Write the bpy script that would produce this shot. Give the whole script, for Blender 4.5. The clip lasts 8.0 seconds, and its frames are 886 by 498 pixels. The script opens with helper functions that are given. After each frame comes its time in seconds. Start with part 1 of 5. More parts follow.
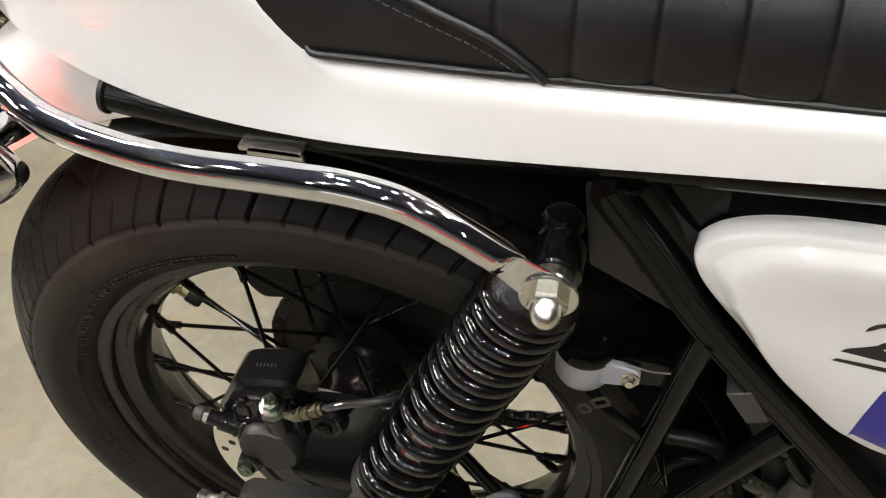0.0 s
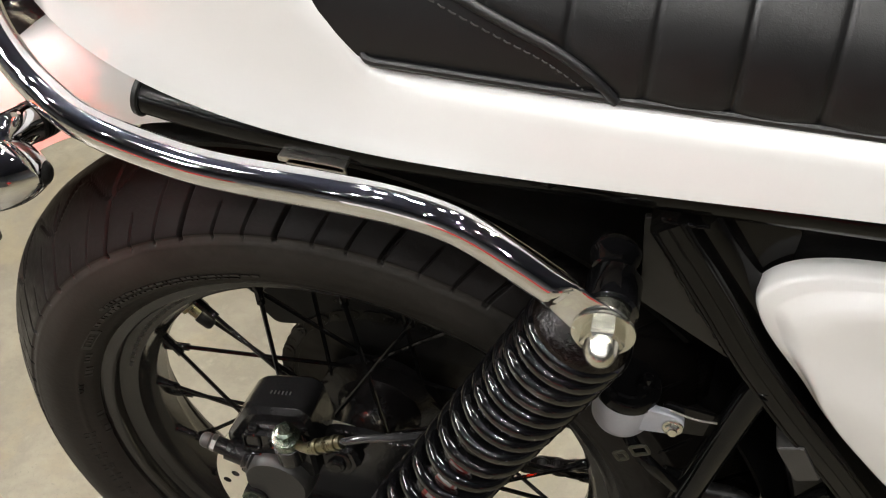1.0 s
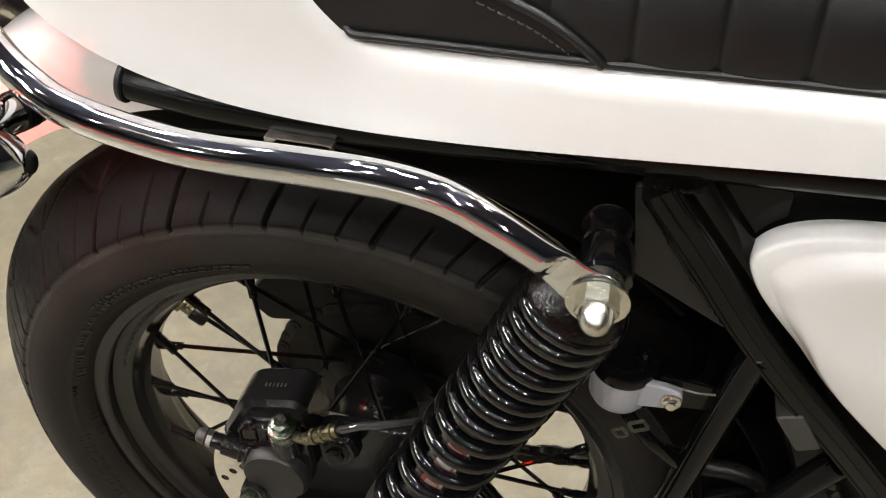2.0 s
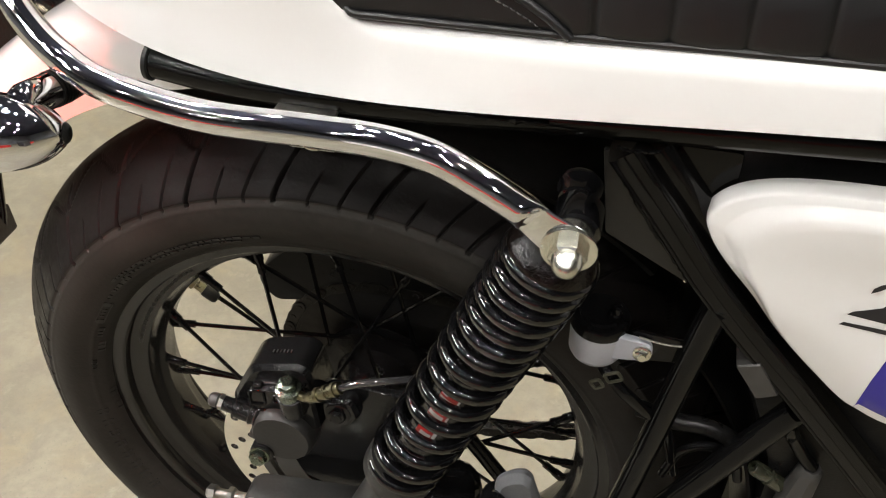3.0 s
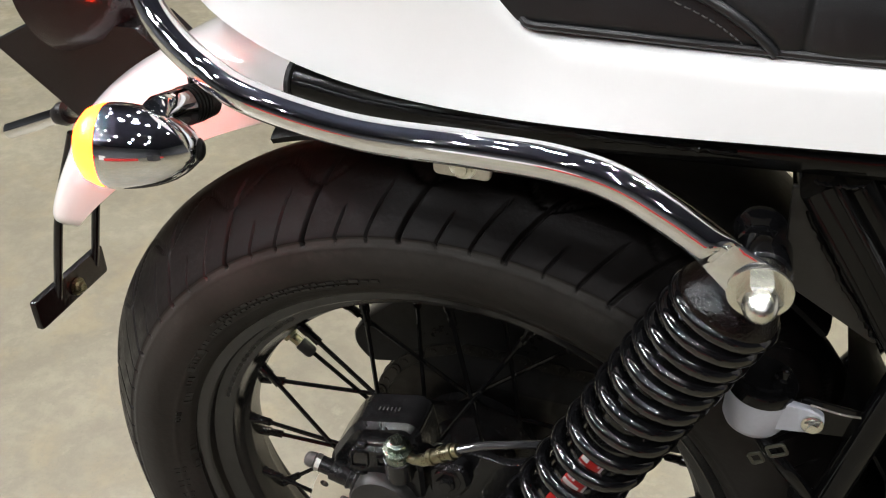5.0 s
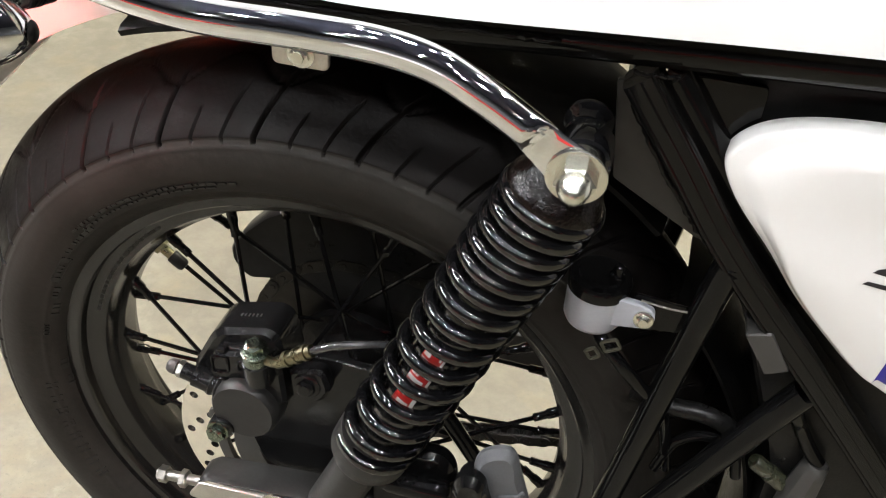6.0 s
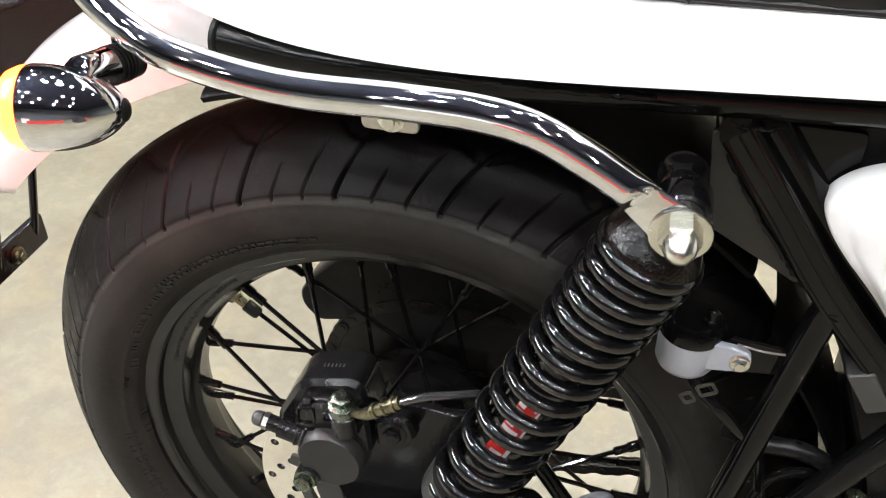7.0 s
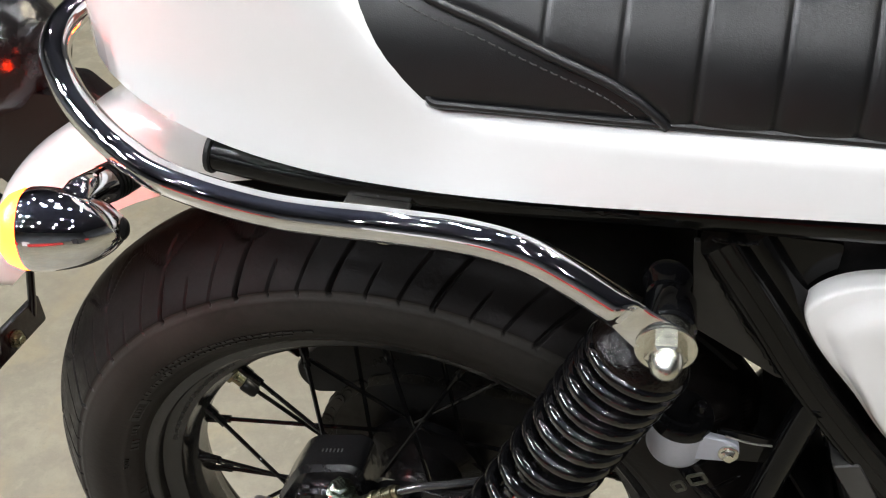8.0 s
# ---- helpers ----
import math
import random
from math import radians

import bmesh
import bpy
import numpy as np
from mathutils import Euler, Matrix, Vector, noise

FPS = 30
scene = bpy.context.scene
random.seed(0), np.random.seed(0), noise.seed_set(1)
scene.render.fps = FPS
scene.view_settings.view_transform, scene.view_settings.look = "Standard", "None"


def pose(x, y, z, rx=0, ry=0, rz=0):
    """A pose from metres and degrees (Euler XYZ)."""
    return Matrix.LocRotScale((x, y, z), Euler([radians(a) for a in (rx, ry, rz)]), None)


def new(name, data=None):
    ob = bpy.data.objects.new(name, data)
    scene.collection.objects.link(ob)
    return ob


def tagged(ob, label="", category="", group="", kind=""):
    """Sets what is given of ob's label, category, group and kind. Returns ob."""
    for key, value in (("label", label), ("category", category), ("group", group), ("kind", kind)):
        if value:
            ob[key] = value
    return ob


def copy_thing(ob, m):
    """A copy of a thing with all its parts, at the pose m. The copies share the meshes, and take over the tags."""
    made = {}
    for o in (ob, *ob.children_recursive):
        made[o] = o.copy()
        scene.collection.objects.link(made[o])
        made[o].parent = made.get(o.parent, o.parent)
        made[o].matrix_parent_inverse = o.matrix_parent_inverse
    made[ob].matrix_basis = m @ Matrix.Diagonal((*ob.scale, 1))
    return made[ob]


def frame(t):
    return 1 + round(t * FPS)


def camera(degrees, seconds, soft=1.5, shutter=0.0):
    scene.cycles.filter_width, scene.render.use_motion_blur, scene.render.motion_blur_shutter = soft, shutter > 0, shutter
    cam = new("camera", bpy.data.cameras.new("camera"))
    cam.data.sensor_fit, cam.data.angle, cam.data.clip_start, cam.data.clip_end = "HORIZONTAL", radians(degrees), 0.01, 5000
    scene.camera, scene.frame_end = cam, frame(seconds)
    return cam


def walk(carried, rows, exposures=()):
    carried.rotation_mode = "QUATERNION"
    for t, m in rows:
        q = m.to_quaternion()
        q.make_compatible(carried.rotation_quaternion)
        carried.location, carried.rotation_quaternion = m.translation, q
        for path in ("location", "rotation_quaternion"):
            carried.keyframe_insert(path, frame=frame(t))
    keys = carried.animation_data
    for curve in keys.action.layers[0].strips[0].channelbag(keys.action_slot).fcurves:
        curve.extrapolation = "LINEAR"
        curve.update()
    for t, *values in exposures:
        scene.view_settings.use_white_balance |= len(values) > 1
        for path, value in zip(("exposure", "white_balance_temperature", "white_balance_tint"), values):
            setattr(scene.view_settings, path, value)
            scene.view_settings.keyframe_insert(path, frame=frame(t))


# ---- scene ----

from mathutils.bvhtree import BVHTree

# ---------------------------------------------------------------- camera
cam = camera(53.0, 8.0, soft=1.15)
# PATH
PATH = [
    (0.0, 0.2054, -0.4450, 0.9846, 44.97, 1.47, 13.38),
    (0.5, 0.1942, -0.4308, 0.9770, 46.46, 0.40, 13.31),
    (0.7, 0.1900, -0.4360, 0.9600, 46.79, -0.66, 14.14),
    (1.0, 0.1762, -0.4375, 0.9601, 47.62, -0.99, 15.20),
    (2.3, 0.1835, -0.4533, 0.9439, 48.27, 0.21, 13.40),
    (2.5, 0.1895, -0.4629, 0.9480, 48.51, 0.16, 13.41),
    (2.8, 0.2010, -0.4840, 0.9500, 49.08, 0.23, 13.66),
    (3.0, 0.2026, -0.5028, 0.9554, 49.47, 0.34, 13.94),
    (3.2, 0.1810, -0.4940, 0.9290, 50.49, 0.46, 15.03),
    (3.5, 0.1376, -0.4631, 0.8778, 53.54, 0.66, 16.26),
    (3.7, 0.1200, -0.4530, 0.8670, 53.96, 1.46, 15.76),
    (4.0, 0.1168, -0.4662, 0.8547, 55.04, 1.44, 16.10),
    (4.2, 0.1137, -0.4801, 0.8488, 55.13, 1.25, 16.43),
    (5.3, 0.1603, -0.5035, 0.9141, 55.57, -1.40, 17.13),
    (5.5, 0.1796, -0.5058, 0.8974, 55.17, -2.28, 16.60),
    (5.7, 0.1960, -0.5120, 0.8760, 54.72, -3.02, 16.10),
    (6.0, 0.1978, -0.5113, 0.8767, 53.09, -3.27, 14.83),
    (6.2, 0.1850, -0.5040, 0.8790, 52.51, -2.62, 14.74),
    (6.5, 0.1502, -0.5085, 0.8838, 52.55, -1.46, 14.50),
    (7.0, 0.1564, -0.5044, 0.9003, 53.22, -0.21, 14.56),
    (7.2, 0.1560, -0.4970, 0.9060, 53.23, 0.24, 14.43),
    (7.5, 0.1522, -0.4943, 0.9247, 53.90, 0.48, 14.14),
    (7.7, 0.1500, -0.4860, 0.9380, 53.76, 0.65, 13.96),
    (8.0, 0.1522, -0.4858, 0.9490, 54.18, 0.69, 13.28),
]
# END PATH
EXPOSURES = [(0.0, -0.15, 6520, 10), (0.5, -0.10, 6520, 10), (1.0, -0.13, 6520, 10), (2.5, -0.05, 6620, 10), (3.0, 0.00, 6620, 10), (3.5, 0.07, 6330, 10), (4.2, 0.12, 6320, 10),
             (5.3, -0.04, 6070, 10), (5.5, -0.10, 6020, 10), (6.0, 0.36, 6260, 10), (6.5, 0.58, 6290, 10), (7.0, 0.58, 6100, 10), (7.5, 0.12, 6020, 10), (8.0, -0.07, 6070, 10)]
walk(cam, [(t, pose(*r)) for t, *r in PATH], EXPOSURES)

# ---------------------------------------------------------------- light
FLOOR = -0.0235         # the rear axle is at (0, 0, 0.305); the tyre stands on the floor
CEILING = 6.0
LAMP_POWER = 1400.0
FLOOD_POWER = 110.0
WARM_POWER = 150.0
AMBER_POWER = 105.0
world = bpy.data.worlds.new("hall_air")
world.use_nodes = True
world.node_tree.nodes["Background"].inputs[0].default_value = (0.5, 0.55, 0.6, 1)
world.node_tree.nodes["Background"].inputs[1].default_value = 0.02
scene.world = world


# ---------------------------------------------------------------- materials
def mat(name, color, rough=0.5, metal=0.0, vary=0.0, vary_scale=8.0, rough_vary=0.0, bump=0.0, bump_scale=200.0, coat=0.0,
        coat_rough=0.03, trans=0.0, emit=None, emit_strength=0.0, sss=0.0, spec=0.5, color2=None, fine=0.0, ior=1.5):
    m = bpy.data.materials.new(name)
    m.use_nodes = True
    nt = m.node_tree
    b = nt.nodes["Principled BSDF"]
    b.inputs["Base Color"].default_value = (*color, 1)
    b.inputs["Roughness"].default_value = rough
    b.inputs["Metallic"].default_value = metal
    b.inputs["Coat Weight"].default_value = coat
    b.inputs["Coat Roughness"].default_value = coat_rough
    b.inputs["Transmission Weight"].default_value = trans
    b.inputs["Specular IOR Level"].default_value = spec
    b.inputs["IOR"].default_value = ior
    if sss:
        b.inputs["Subsurface Weight"].default_value = sss
        b.inputs["Subsurface Radius"].default_value = (0.01, 0.01, 0.01)
    if emit:
        b.inputs["Emission Color"].default_value = (*emit, 1)
        b.inputs["Emission Strength"].default_value = emit_strength
    co = nt.nodes.new("ShaderNodeTexCoord")
    if vary or rough_vary:
        big = nt.nodes.new("ShaderNodeTexNoise")
        big.inputs["Scale"].default_value = vary_scale
        big.inputs["Detail"].default_value = 6
        nt.links.new(co.outputs["Object"], big.inputs["Vector"])
        small = nt.nodes.new("ShaderNodeTexNoise")
        small.inputs["Scale"].default_value = vary_scale * 11
        small.inputs["Detail"].default_value = 5
        nt.links.new(co.outputs["Object"], small.inputs["Vector"])
        mixf = nt.nodes.new("ShaderNodeMix")
        mixf.data_type = "FLOAT"
        mixf.inputs[0].default_value = 0.4
        nt.links.new(big.outputs["Fac"], mixf.inputs[2])
        nt.links.new(small.outputs["Fac"], mixf.inputs[3])
        if vary:
            mx = nt.nodes.new("ShaderNodeMix")
            mx.data_type = "RGBA"
            c2 = color2 or tuple(max(0.0, c * (1 - vary)) for c in color)
            c1 = color if color2 else tuple(min(1.0, c * (1 + vary)) for c in color)
            mx.inputs["A"].default_value = (*c2, 1)
            mx.inputs["B"].default_value = (*c1, 1)
            ramp = nt.nodes.new("ShaderNodeMapRange")
            ramp.inputs[1].default_value, ramp.inputs[2].default_value = 0.3, 0.7
            nt.links.new(mixf.outputs[0], ramp.inputs[0])
            nt.links.new(ramp.outputs[0], mx.inputs["Factor"])
            nt.links.new(mx.outputs["Result"], b.inputs["Base Color"])
        if rough_vary:
            mr = nt.nodes.new("ShaderNodeMapRange")
            mr.inputs[1].default_value, mr.inputs[2].default_value = 0.3, 0.7
            mr.inputs[3].default_value, mr.inputs[4].default_value = max(0.02, rough - rough_vary), min(1, rough + rough_vary)
            nt.links.new(mixf.outputs[0], mr.inputs[0])
            nt.links.new(mr.outputs[0], b.inputs["Roughness"])
    if bump:
        n = nt.nodes.new("ShaderNodeTexNoise")
        n.inputs["Scale"].default_value = bump_scale
        n.inputs["Detail"].default_value = 4
        nt.links.new(co.outputs["Object"], n.inputs["Vector"])
        bp = nt.nodes.new("ShaderNodeBump")
        bp.inputs["Strength"].default_value = bump
        bp.inputs["Distance"].default_value = 0.001
        nt.links.new(n.outputs["Fac"], bp.inputs["Height"])
        nt.links.new(bp.outputs["Normal"], b.inputs["Normal"])
    return m


M_WHITE = mat("white_paint", (0.79, 0.785, 0.77), 0.30, coat=1.0, coat_rough=0.03, vary=0.012, vary_scale=5, bump=0.012, bump_scale=60)
M_CHROME = mat("chrome", (0.88, 0.89, 0.91), 0.03, 1.0, rough_vary=0.015, vary_scale=30)
M_ZINC = mat("zinc_plate", (0.74, 0.74, 0.67), 0.25, 1.0, vary=0.05, vary_scale=30, rough_vary=0.04, bump=0.012, bump_scale=300)
M_BRASS = mat("yellow_zinc", (0.235, 0.22, 0.14), 0.30, 1.0, vary=0.2, vary_scale=100, rough_vary=0.08)
M_OLIVE = mat("olive_zinc", (0.20, 0.235, 0.19), 0.25, 1.0, vary=0.2, vary_scale=80, rough_vary=0.08)
M_BLACK = mat("black_gloss_paint", (0.0045, 0.0045, 0.0047), 0.06, vary=0.3, vary_scale=25, rough_vary=0.03, bump=0.06, bump_scale=120, spec=0.20)
M_SPRING = mat("black_spring_lacquer", (0.0035, 0.0035, 0.0039), 0.07, vary=0.3, vary_scale=25, rough_vary=0.03, bump=0.07, bump_scale=220, spec=0.66)
M_DAMPER = mat("black_damper_tube", (0.006, 0.006, 0.006), 0.2, vary=0.3, vary_scale=40, rough_vary=0.06)
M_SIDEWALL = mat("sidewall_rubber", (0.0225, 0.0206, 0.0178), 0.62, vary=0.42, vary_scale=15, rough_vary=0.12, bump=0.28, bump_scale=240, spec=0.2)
M_GREY = mat("grey_plastic", (0.042, 0.041, 0.039), 0.5, vary=0.1, vary_scale=40)
M_CLIP = mat("dull_clip_plastic", (0.040, 0.039, 0.027), 0.45, vary=0.15, vary_scale=60)
M_FITTING = mat("smoky_green_fitting", (0.030, 0.032, 0.020), 0.18, vary=0.2, vary_scale=90, coat=0.6)
M_COPPER = mat("copper_washer", (0.55, 0.33, 0.26), 0.3, 1.0, vary=0.1, vary_scale=90)
M_FRAME = mat("black_frame_paint", (0.0040, 0.0039, 0.0038), 0.13, vary=0.35, vary_scale=22, rough_vary=0.06, bump=0.22, bump_scale=90, spec=0.22)
M_SATIN = mat("black_satin", (0.0080, 0.0080, 0.0082), 0.17, vary=0.3, vary_scale=30, rough_vary=0.06, bump=0.28, bump_scale=240, spec=0.30)
M_RIM = mat("black_rim_paint", (0.0105, 0.0102, 0.0096), 0.22, vary=0.12, vary_scale=7, rough_vary=0.03, spec=0.55)
M_PLASTIC = mat("black_plastic", (0.012, 0.012, 0.0118), 0.34, vary=0.45, vary_scale=15, rough_vary=0.1, bump=0.2, bump_scale=600, spec=0.2)
# tread base set darker than the sidewall, with the tail's shade put in
M_TREAD_SHADED = mat("shaded_tread_rubber", (0.0056, 0.0048, 0.0045), 0.50, vary=0.7, vary_scale=10, rough_vary=0.22, bump=0.25, bump_scale=260, spec=0.13)
M_LETTER = mat("tyre_letter_rubber", (0.0085, 0.008, 0.0075), 0.34, vary=0.2, vary_scale=60, spec=0.35)
M_LEATHER = mat("black_leatherette", (0.0078, 0.0080, 0.0086), 0.37, vary=0.2, vary_scale=12, rough_vary=0.05, bump=0.14, bump_scale=1500, spec=0.5)
M_THREAD = mat("grey_thread", (0.065, 0.062, 0.060), 0.7)
M_DISC = mat("brushed_disc_steel", (0.80, 0.76, 0.62), 0.48, 0.6, vary=0.1, vary_scale=80, rough_vary=0.08)
M_STEEL = mat("dull_steel", (0.36, 0.35, 0.32), 0.38, 1.0, vary=0.25, vary_scale=60, rough_vary=0.1)
M_ALU = mat("bare_aluminium", (0.62, 0.61, 0.57), 0.36, 1.0, vary=0.15, vary_scale=60, rough_vary=0.1, bump=0.1, bump_scale=300)
M_HOSE = mat("clear_hose", (0.03, 0.03, 0.032), 0.12, vary=0.2, vary_scale=80, coat=0.8)
M_MILKY = mat("milky_plastic", (0.43, 0.445, 0.49), 0.38, sss=0.4, vary=0.08, vary_scale=40)
M_AMBER = mat("amber_lens", (0.80, 0.10, 0.004), 0.25, vary=0.1, vary_scale=200, coat=0.1, emit=(1.0, 0.022, 0.0), emit_strength=AMBER_POWER)
M_BLUE = mat("blue_paint", (0.022, 0.016, 0.24), 0.3, coat=0.35, vary=0.05)
M_INK = mat("black_decal", (0.015, 0.015, 0.018), 0.35)
M_RED = mat("red_sticker", (0.27, 0.014, 0.011), 0.3, vary=0.15, vary_scale=80, coat=0.5)
M_PALE = mat("white_sticker", (0.42, 0.40, 0.38), 0.3, coat=0.5)
M_CYAN = mat("blue_sticker", (0.06, 0.30, 0.42), 0.3, coat=0.5)
M_SHOCK = mat("shock_body", (0.0050, 0.0035, 0.0030), 0.13, 0.0, vary=0.3, vary_scale=60, rough_vary=0.05, bump=0.6, bump_scale=520, spec=0.30)
M_PEG = mat("grey_rubber", (0.085, 0.088, 0.094), 0.6, vary=0.15, vary_scale=60, bump=0.2, bump_scale=400)
M_CHAIN = mat("chain_steel", (0.045, 0.043, 0.040), 0.38, 0.9, vary=0.4, vary_scale=90, rough_vary=0.1)
M_WALL = mat("hall_wall", (0.16, 0.168, 0.185), 0.8, vary=0.15, vary_scale=0.6)
M_CEIL = mat("hall_ceiling", (0.045, 0.052, 0.085), 0.9, vary=0.2, vary_scale=0.5)
M_BANNER = mat("red_cloth", (0.42, 0.02, 0.02), 0.6, vary=0.2, vary_scale=2)
M_DRAPE = mat("white_cloth", (0.6, 0.6, 0.6), 0.7, vary=0.1, vary_scale=2)
M_DARKCLOTH = mat("black_cloth", (0.02, 0.02, 0.022), 0.7, vary=0.2, vary_scale=2)
M_LAMP = mat("lamp_glow", (0.9, 0.9, 0.9), 0.4, emit=(1.0, 0.975, 0.94), emit_strength=LAMP_POWER)
M_FLOOD = mat("flood_glow", (0.9, 0.9, 0.9), 0.4, emit=(1.0, 0.985, 0.97), emit_strength=FLOOD_POWER)
M_WARM = mat("warm_flood_glow", (0.9, 0.85, 0.7), 0.4, emit=(1.0, 0.86, 0.60), emit_strength=WARM_POWER)
M_GUSSET = mat("dusty_black_steel", (0.017, 0.0168, 0.0156), 0.34, vary=0.3, vary_scale=20, rough_vary=0.1, bump=0.1, bump_scale=90, spec=0.4)
M_CUP = mat("dusty_grey_cup", (0.022, 0.0215, 0.0205), 0.42, vary=0.35, vary_scale=40, rough_vary=0.1, bump=0.15, bump_scale=200, spec=0.3)
M_GREYCASE = mat("lamp_case", (0.3, 0.3, 0.3), 0.5)


def concrete():
    """Polished concrete: warm grey-beige with cloudy patches, fine speckle and darker stains."""
    m = bpy.data.materials.new("polished_concrete")
    m.use_nodes = True
    nt = m.node_tree
    b = nt.nodes["Principled BSDF"]
    co = nt.nodes.new("ShaderNodeTexCoord")

    def noise_node(scale, detail, rough=0.55, distort=0.0):
        n = nt.nodes.new("ShaderNodeTexNoise")
        n.inputs["Scale"].default_value, n.inputs["Detail"].default_value = scale, detail
        n.inputs["Roughness"].default_value, n.inputs["Distortion"].default_value = rough, distort
        nt.links.new(co.outputs["Object"], n.inputs["Vector"])
        return n

    def ramp(src, lo, hi, a, c):
        r = nt.nodes.new("ShaderNodeMapRange")
        r.inputs[1].default_value, r.inputs[2].default_value = lo, hi
        r.inputs[3].default_value, r.inputs[4].default_value = a, c
        nt.links.new(src, r.inputs[0])
        return r.outputs[0]

    def mixc(f, a, c):
        x = nt.nodes.new("ShaderNodeMix")
        x.data_type = "RGBA"
        nt.links.new(f, x.inputs["Factor"])
        for key, v in (("A", a), ("B", c)):
            if isinstance(v, tuple):
                x.inputs[key].default_value = (*v, 1)
            else:
                nt.links.new(v, x.inputs[key])
        return x.outputs["Result"]

    cloud, mottle, speck = noise_node(5.0, 6, 0.6, 0.4), noise_node(23.0, 9, 0.70, 0.2), noise_node(260.0, 3)
    c = mixc(ramp(cloud.outputs["Fac"], 0.35, 0.68, 0, 1), (0.113, 0.102, 0.074), (0.158, 0.146, 0.108))
    c = mixc(ramp(mottle.outputs["Fac"], 0.38, 0.64, 0.0, 0.62), c, (0.078, 0.069, 0.047))
    c = mixc(ramp(mottle.outputs["Fac"], 0.57, 0.70, 0.0, 0.42), c, (0.225, 0.212, 0.165))
    warm = noise_node(11.0, 6, 0.65, 0.3)
    c = mixc(ramp(warm.outputs["Fac"], 0.52, 0.66, 0.0, 0.45), c, (0.150, 0.124, 0.072))
    c = mixc(ramp(speck.outputs["Fac"], 0.60, 0.72, 0.0, 0.55), c, (0.085, 0.076, 0.058))
    nt.links.new(c, b.inputs["Base Color"])
    nt.links.new(ramp(mottle.outputs["Fac"], 0.3, 0.7, 0.30, 0.52), b.inputs["Roughness"])
    bp = nt.nodes.new("ShaderNodeBump")
    bp.inputs["Strength"].default_value, bp.inputs["Distance"].default_value = 0.12, 0.001
    nt.links.new(mottle.outputs["Fac"], bp.inputs["Height"])
    nt.links.new(bp.outputs["Normal"], b.inputs["Normal"])
    return m


M_FLOOR = concrete()


# ---------------------------------------------------------------- mesh helpers
def mesh_ob(name, bm_or_data, material, smooth=True, angle=40):
    """One linked mesh object; its sharp edges follow the angle between faces."""
    if isinstance(bm_or_data, bmesh.types.BMesh):
        bm = bm_or_data
        bmesh.ops.recalc_face_normals(bm, faces=bm.faces)
        me = bpy.data.meshes.new(name)
        lim = radians(angle)
        for f in bm.faces:
            f.smooth = smooth
        if smooth:
            for e in bm.edges:
                if len(e.link_faces) == 2 and e.calc_face_angle(0) > lim:
                    e.smooth = False
        bm.to_mesh(me)
        bm.free()
    else:
        me = bm_or_data
    if not me.materials:
        me.materials.append(material)
    return new(name, me)


def part(name, bm, material, parent, label="", angle=40, smooth=True):
    ob = mesh_ob(name, bm, material, smooth, angle)
    ob.parent = parent
    return tagged(ob, label=label)


def spline(points, n=8):
    """A Catmull-Rom curve through the points."""
    p = [Vector(q) for q in points]
    p = [2 * p[0] - p[1], *p, 2 * p[-1] - p[-2]]
    out = []
    for i in range(1, len(p) - 2):
        a, b, c, d = p[i - 1:i + 3]
        for k in range(n):
            u = k / n
            out.append(0.5 * (2 * b + (c - a) * u + (2 * a - 5 * b + 4 * c - d) * u * u + (3 * b - a - 3 * c + d) * u ** 3))
    out.append(p[-2])
    return out


def curve_at(table, x):
    """Smooth interpolation in a table of (x, value) pairs."""
    if x <= table[0][0]:
        return table[0][1]
    for i in range(len(table) - 1):
        (a, u), (b, v) = table[i], table[i + 1]
        if x <= b:
            m0 = (v - table[i - 1][1]) / (b - table[i - 1][0]) if i else (v - u) / (b - a)
            m1 = (table[i + 2][1] - u) / (table[i + 2][0] - a) if i + 2 < len(table) else (v - u) / (b - a)
            h, s = b - a, (x - a) / (b - a)
            return ((2 * s ** 3 - 3 * s * s + 1) * u + (s ** 3 - 2 * s * s + s) * h * m0 + (3 * s * s - 2 * s ** 3) * v
                    + (s ** 3 - s * s) * h * m1)
    return table[-1][1]


def frames_along(path, up=(0, 0, 1)):
    """Tangent, side and normal at each point, carried along without twist."""
    path = [Vector(p) for p in path]
    n = len(path)
    tang = [(path[min(i + 1, n - 1)] - path[max(i - 1, 0)]).normalized() for i in range(n)]
    nor = Vector(up) - tang[0] * tang[0].dot(Vector(up))
    if nor.length < 1e-4:
        nor = tang[0].orthogonal()
    nor.normalize()
    out = []
    for t in tang:
        nor = (nor - t * t.dot(nor)).normalized()
        out.append((t, t.cross(nor), nor))
    return out


def sweep(bm, path, radius, sides=14, caps=True, up=(0, 0, 1), section=None, closed=False):
    """A tube along a path. radius: a number, or a function of the share of the way; section: (side, normal) pairs of a unit outline."""
    path = [Vector(p) for p in path]
    fr = frames_along(path, up)
    n = len(path)
    unit = section or [(math.cos(2 * math.pi * k / sides), math.sin(2 * math.pi * k / sides)) for k in range(sides)]
    rings = []
    for i, p in enumerate(path):
        r = radius(i / (n - 1)) if callable(radius) else radius
        rs, rn = r if isinstance(r, tuple) else (r, r)
        t, s, u = fr[i]
        rings.append([bm.verts.new(p + s * (a * rs) + u * (b * rn)) for a, b in unit])
    m = len(unit)
    for i in range(n - 1 + (1 if closed else 0)):
        a, b = rings[i], rings[(i + 1) % n]
        for k in range(m):
            bm.faces.new((a[k], a[(k + 1) % m], b[(k + 1) % m], b[k]))
    if caps and not closed:
        bm.faces.new(rings[0][::-1])
        bm.faces.new(rings[-1])
    return rings


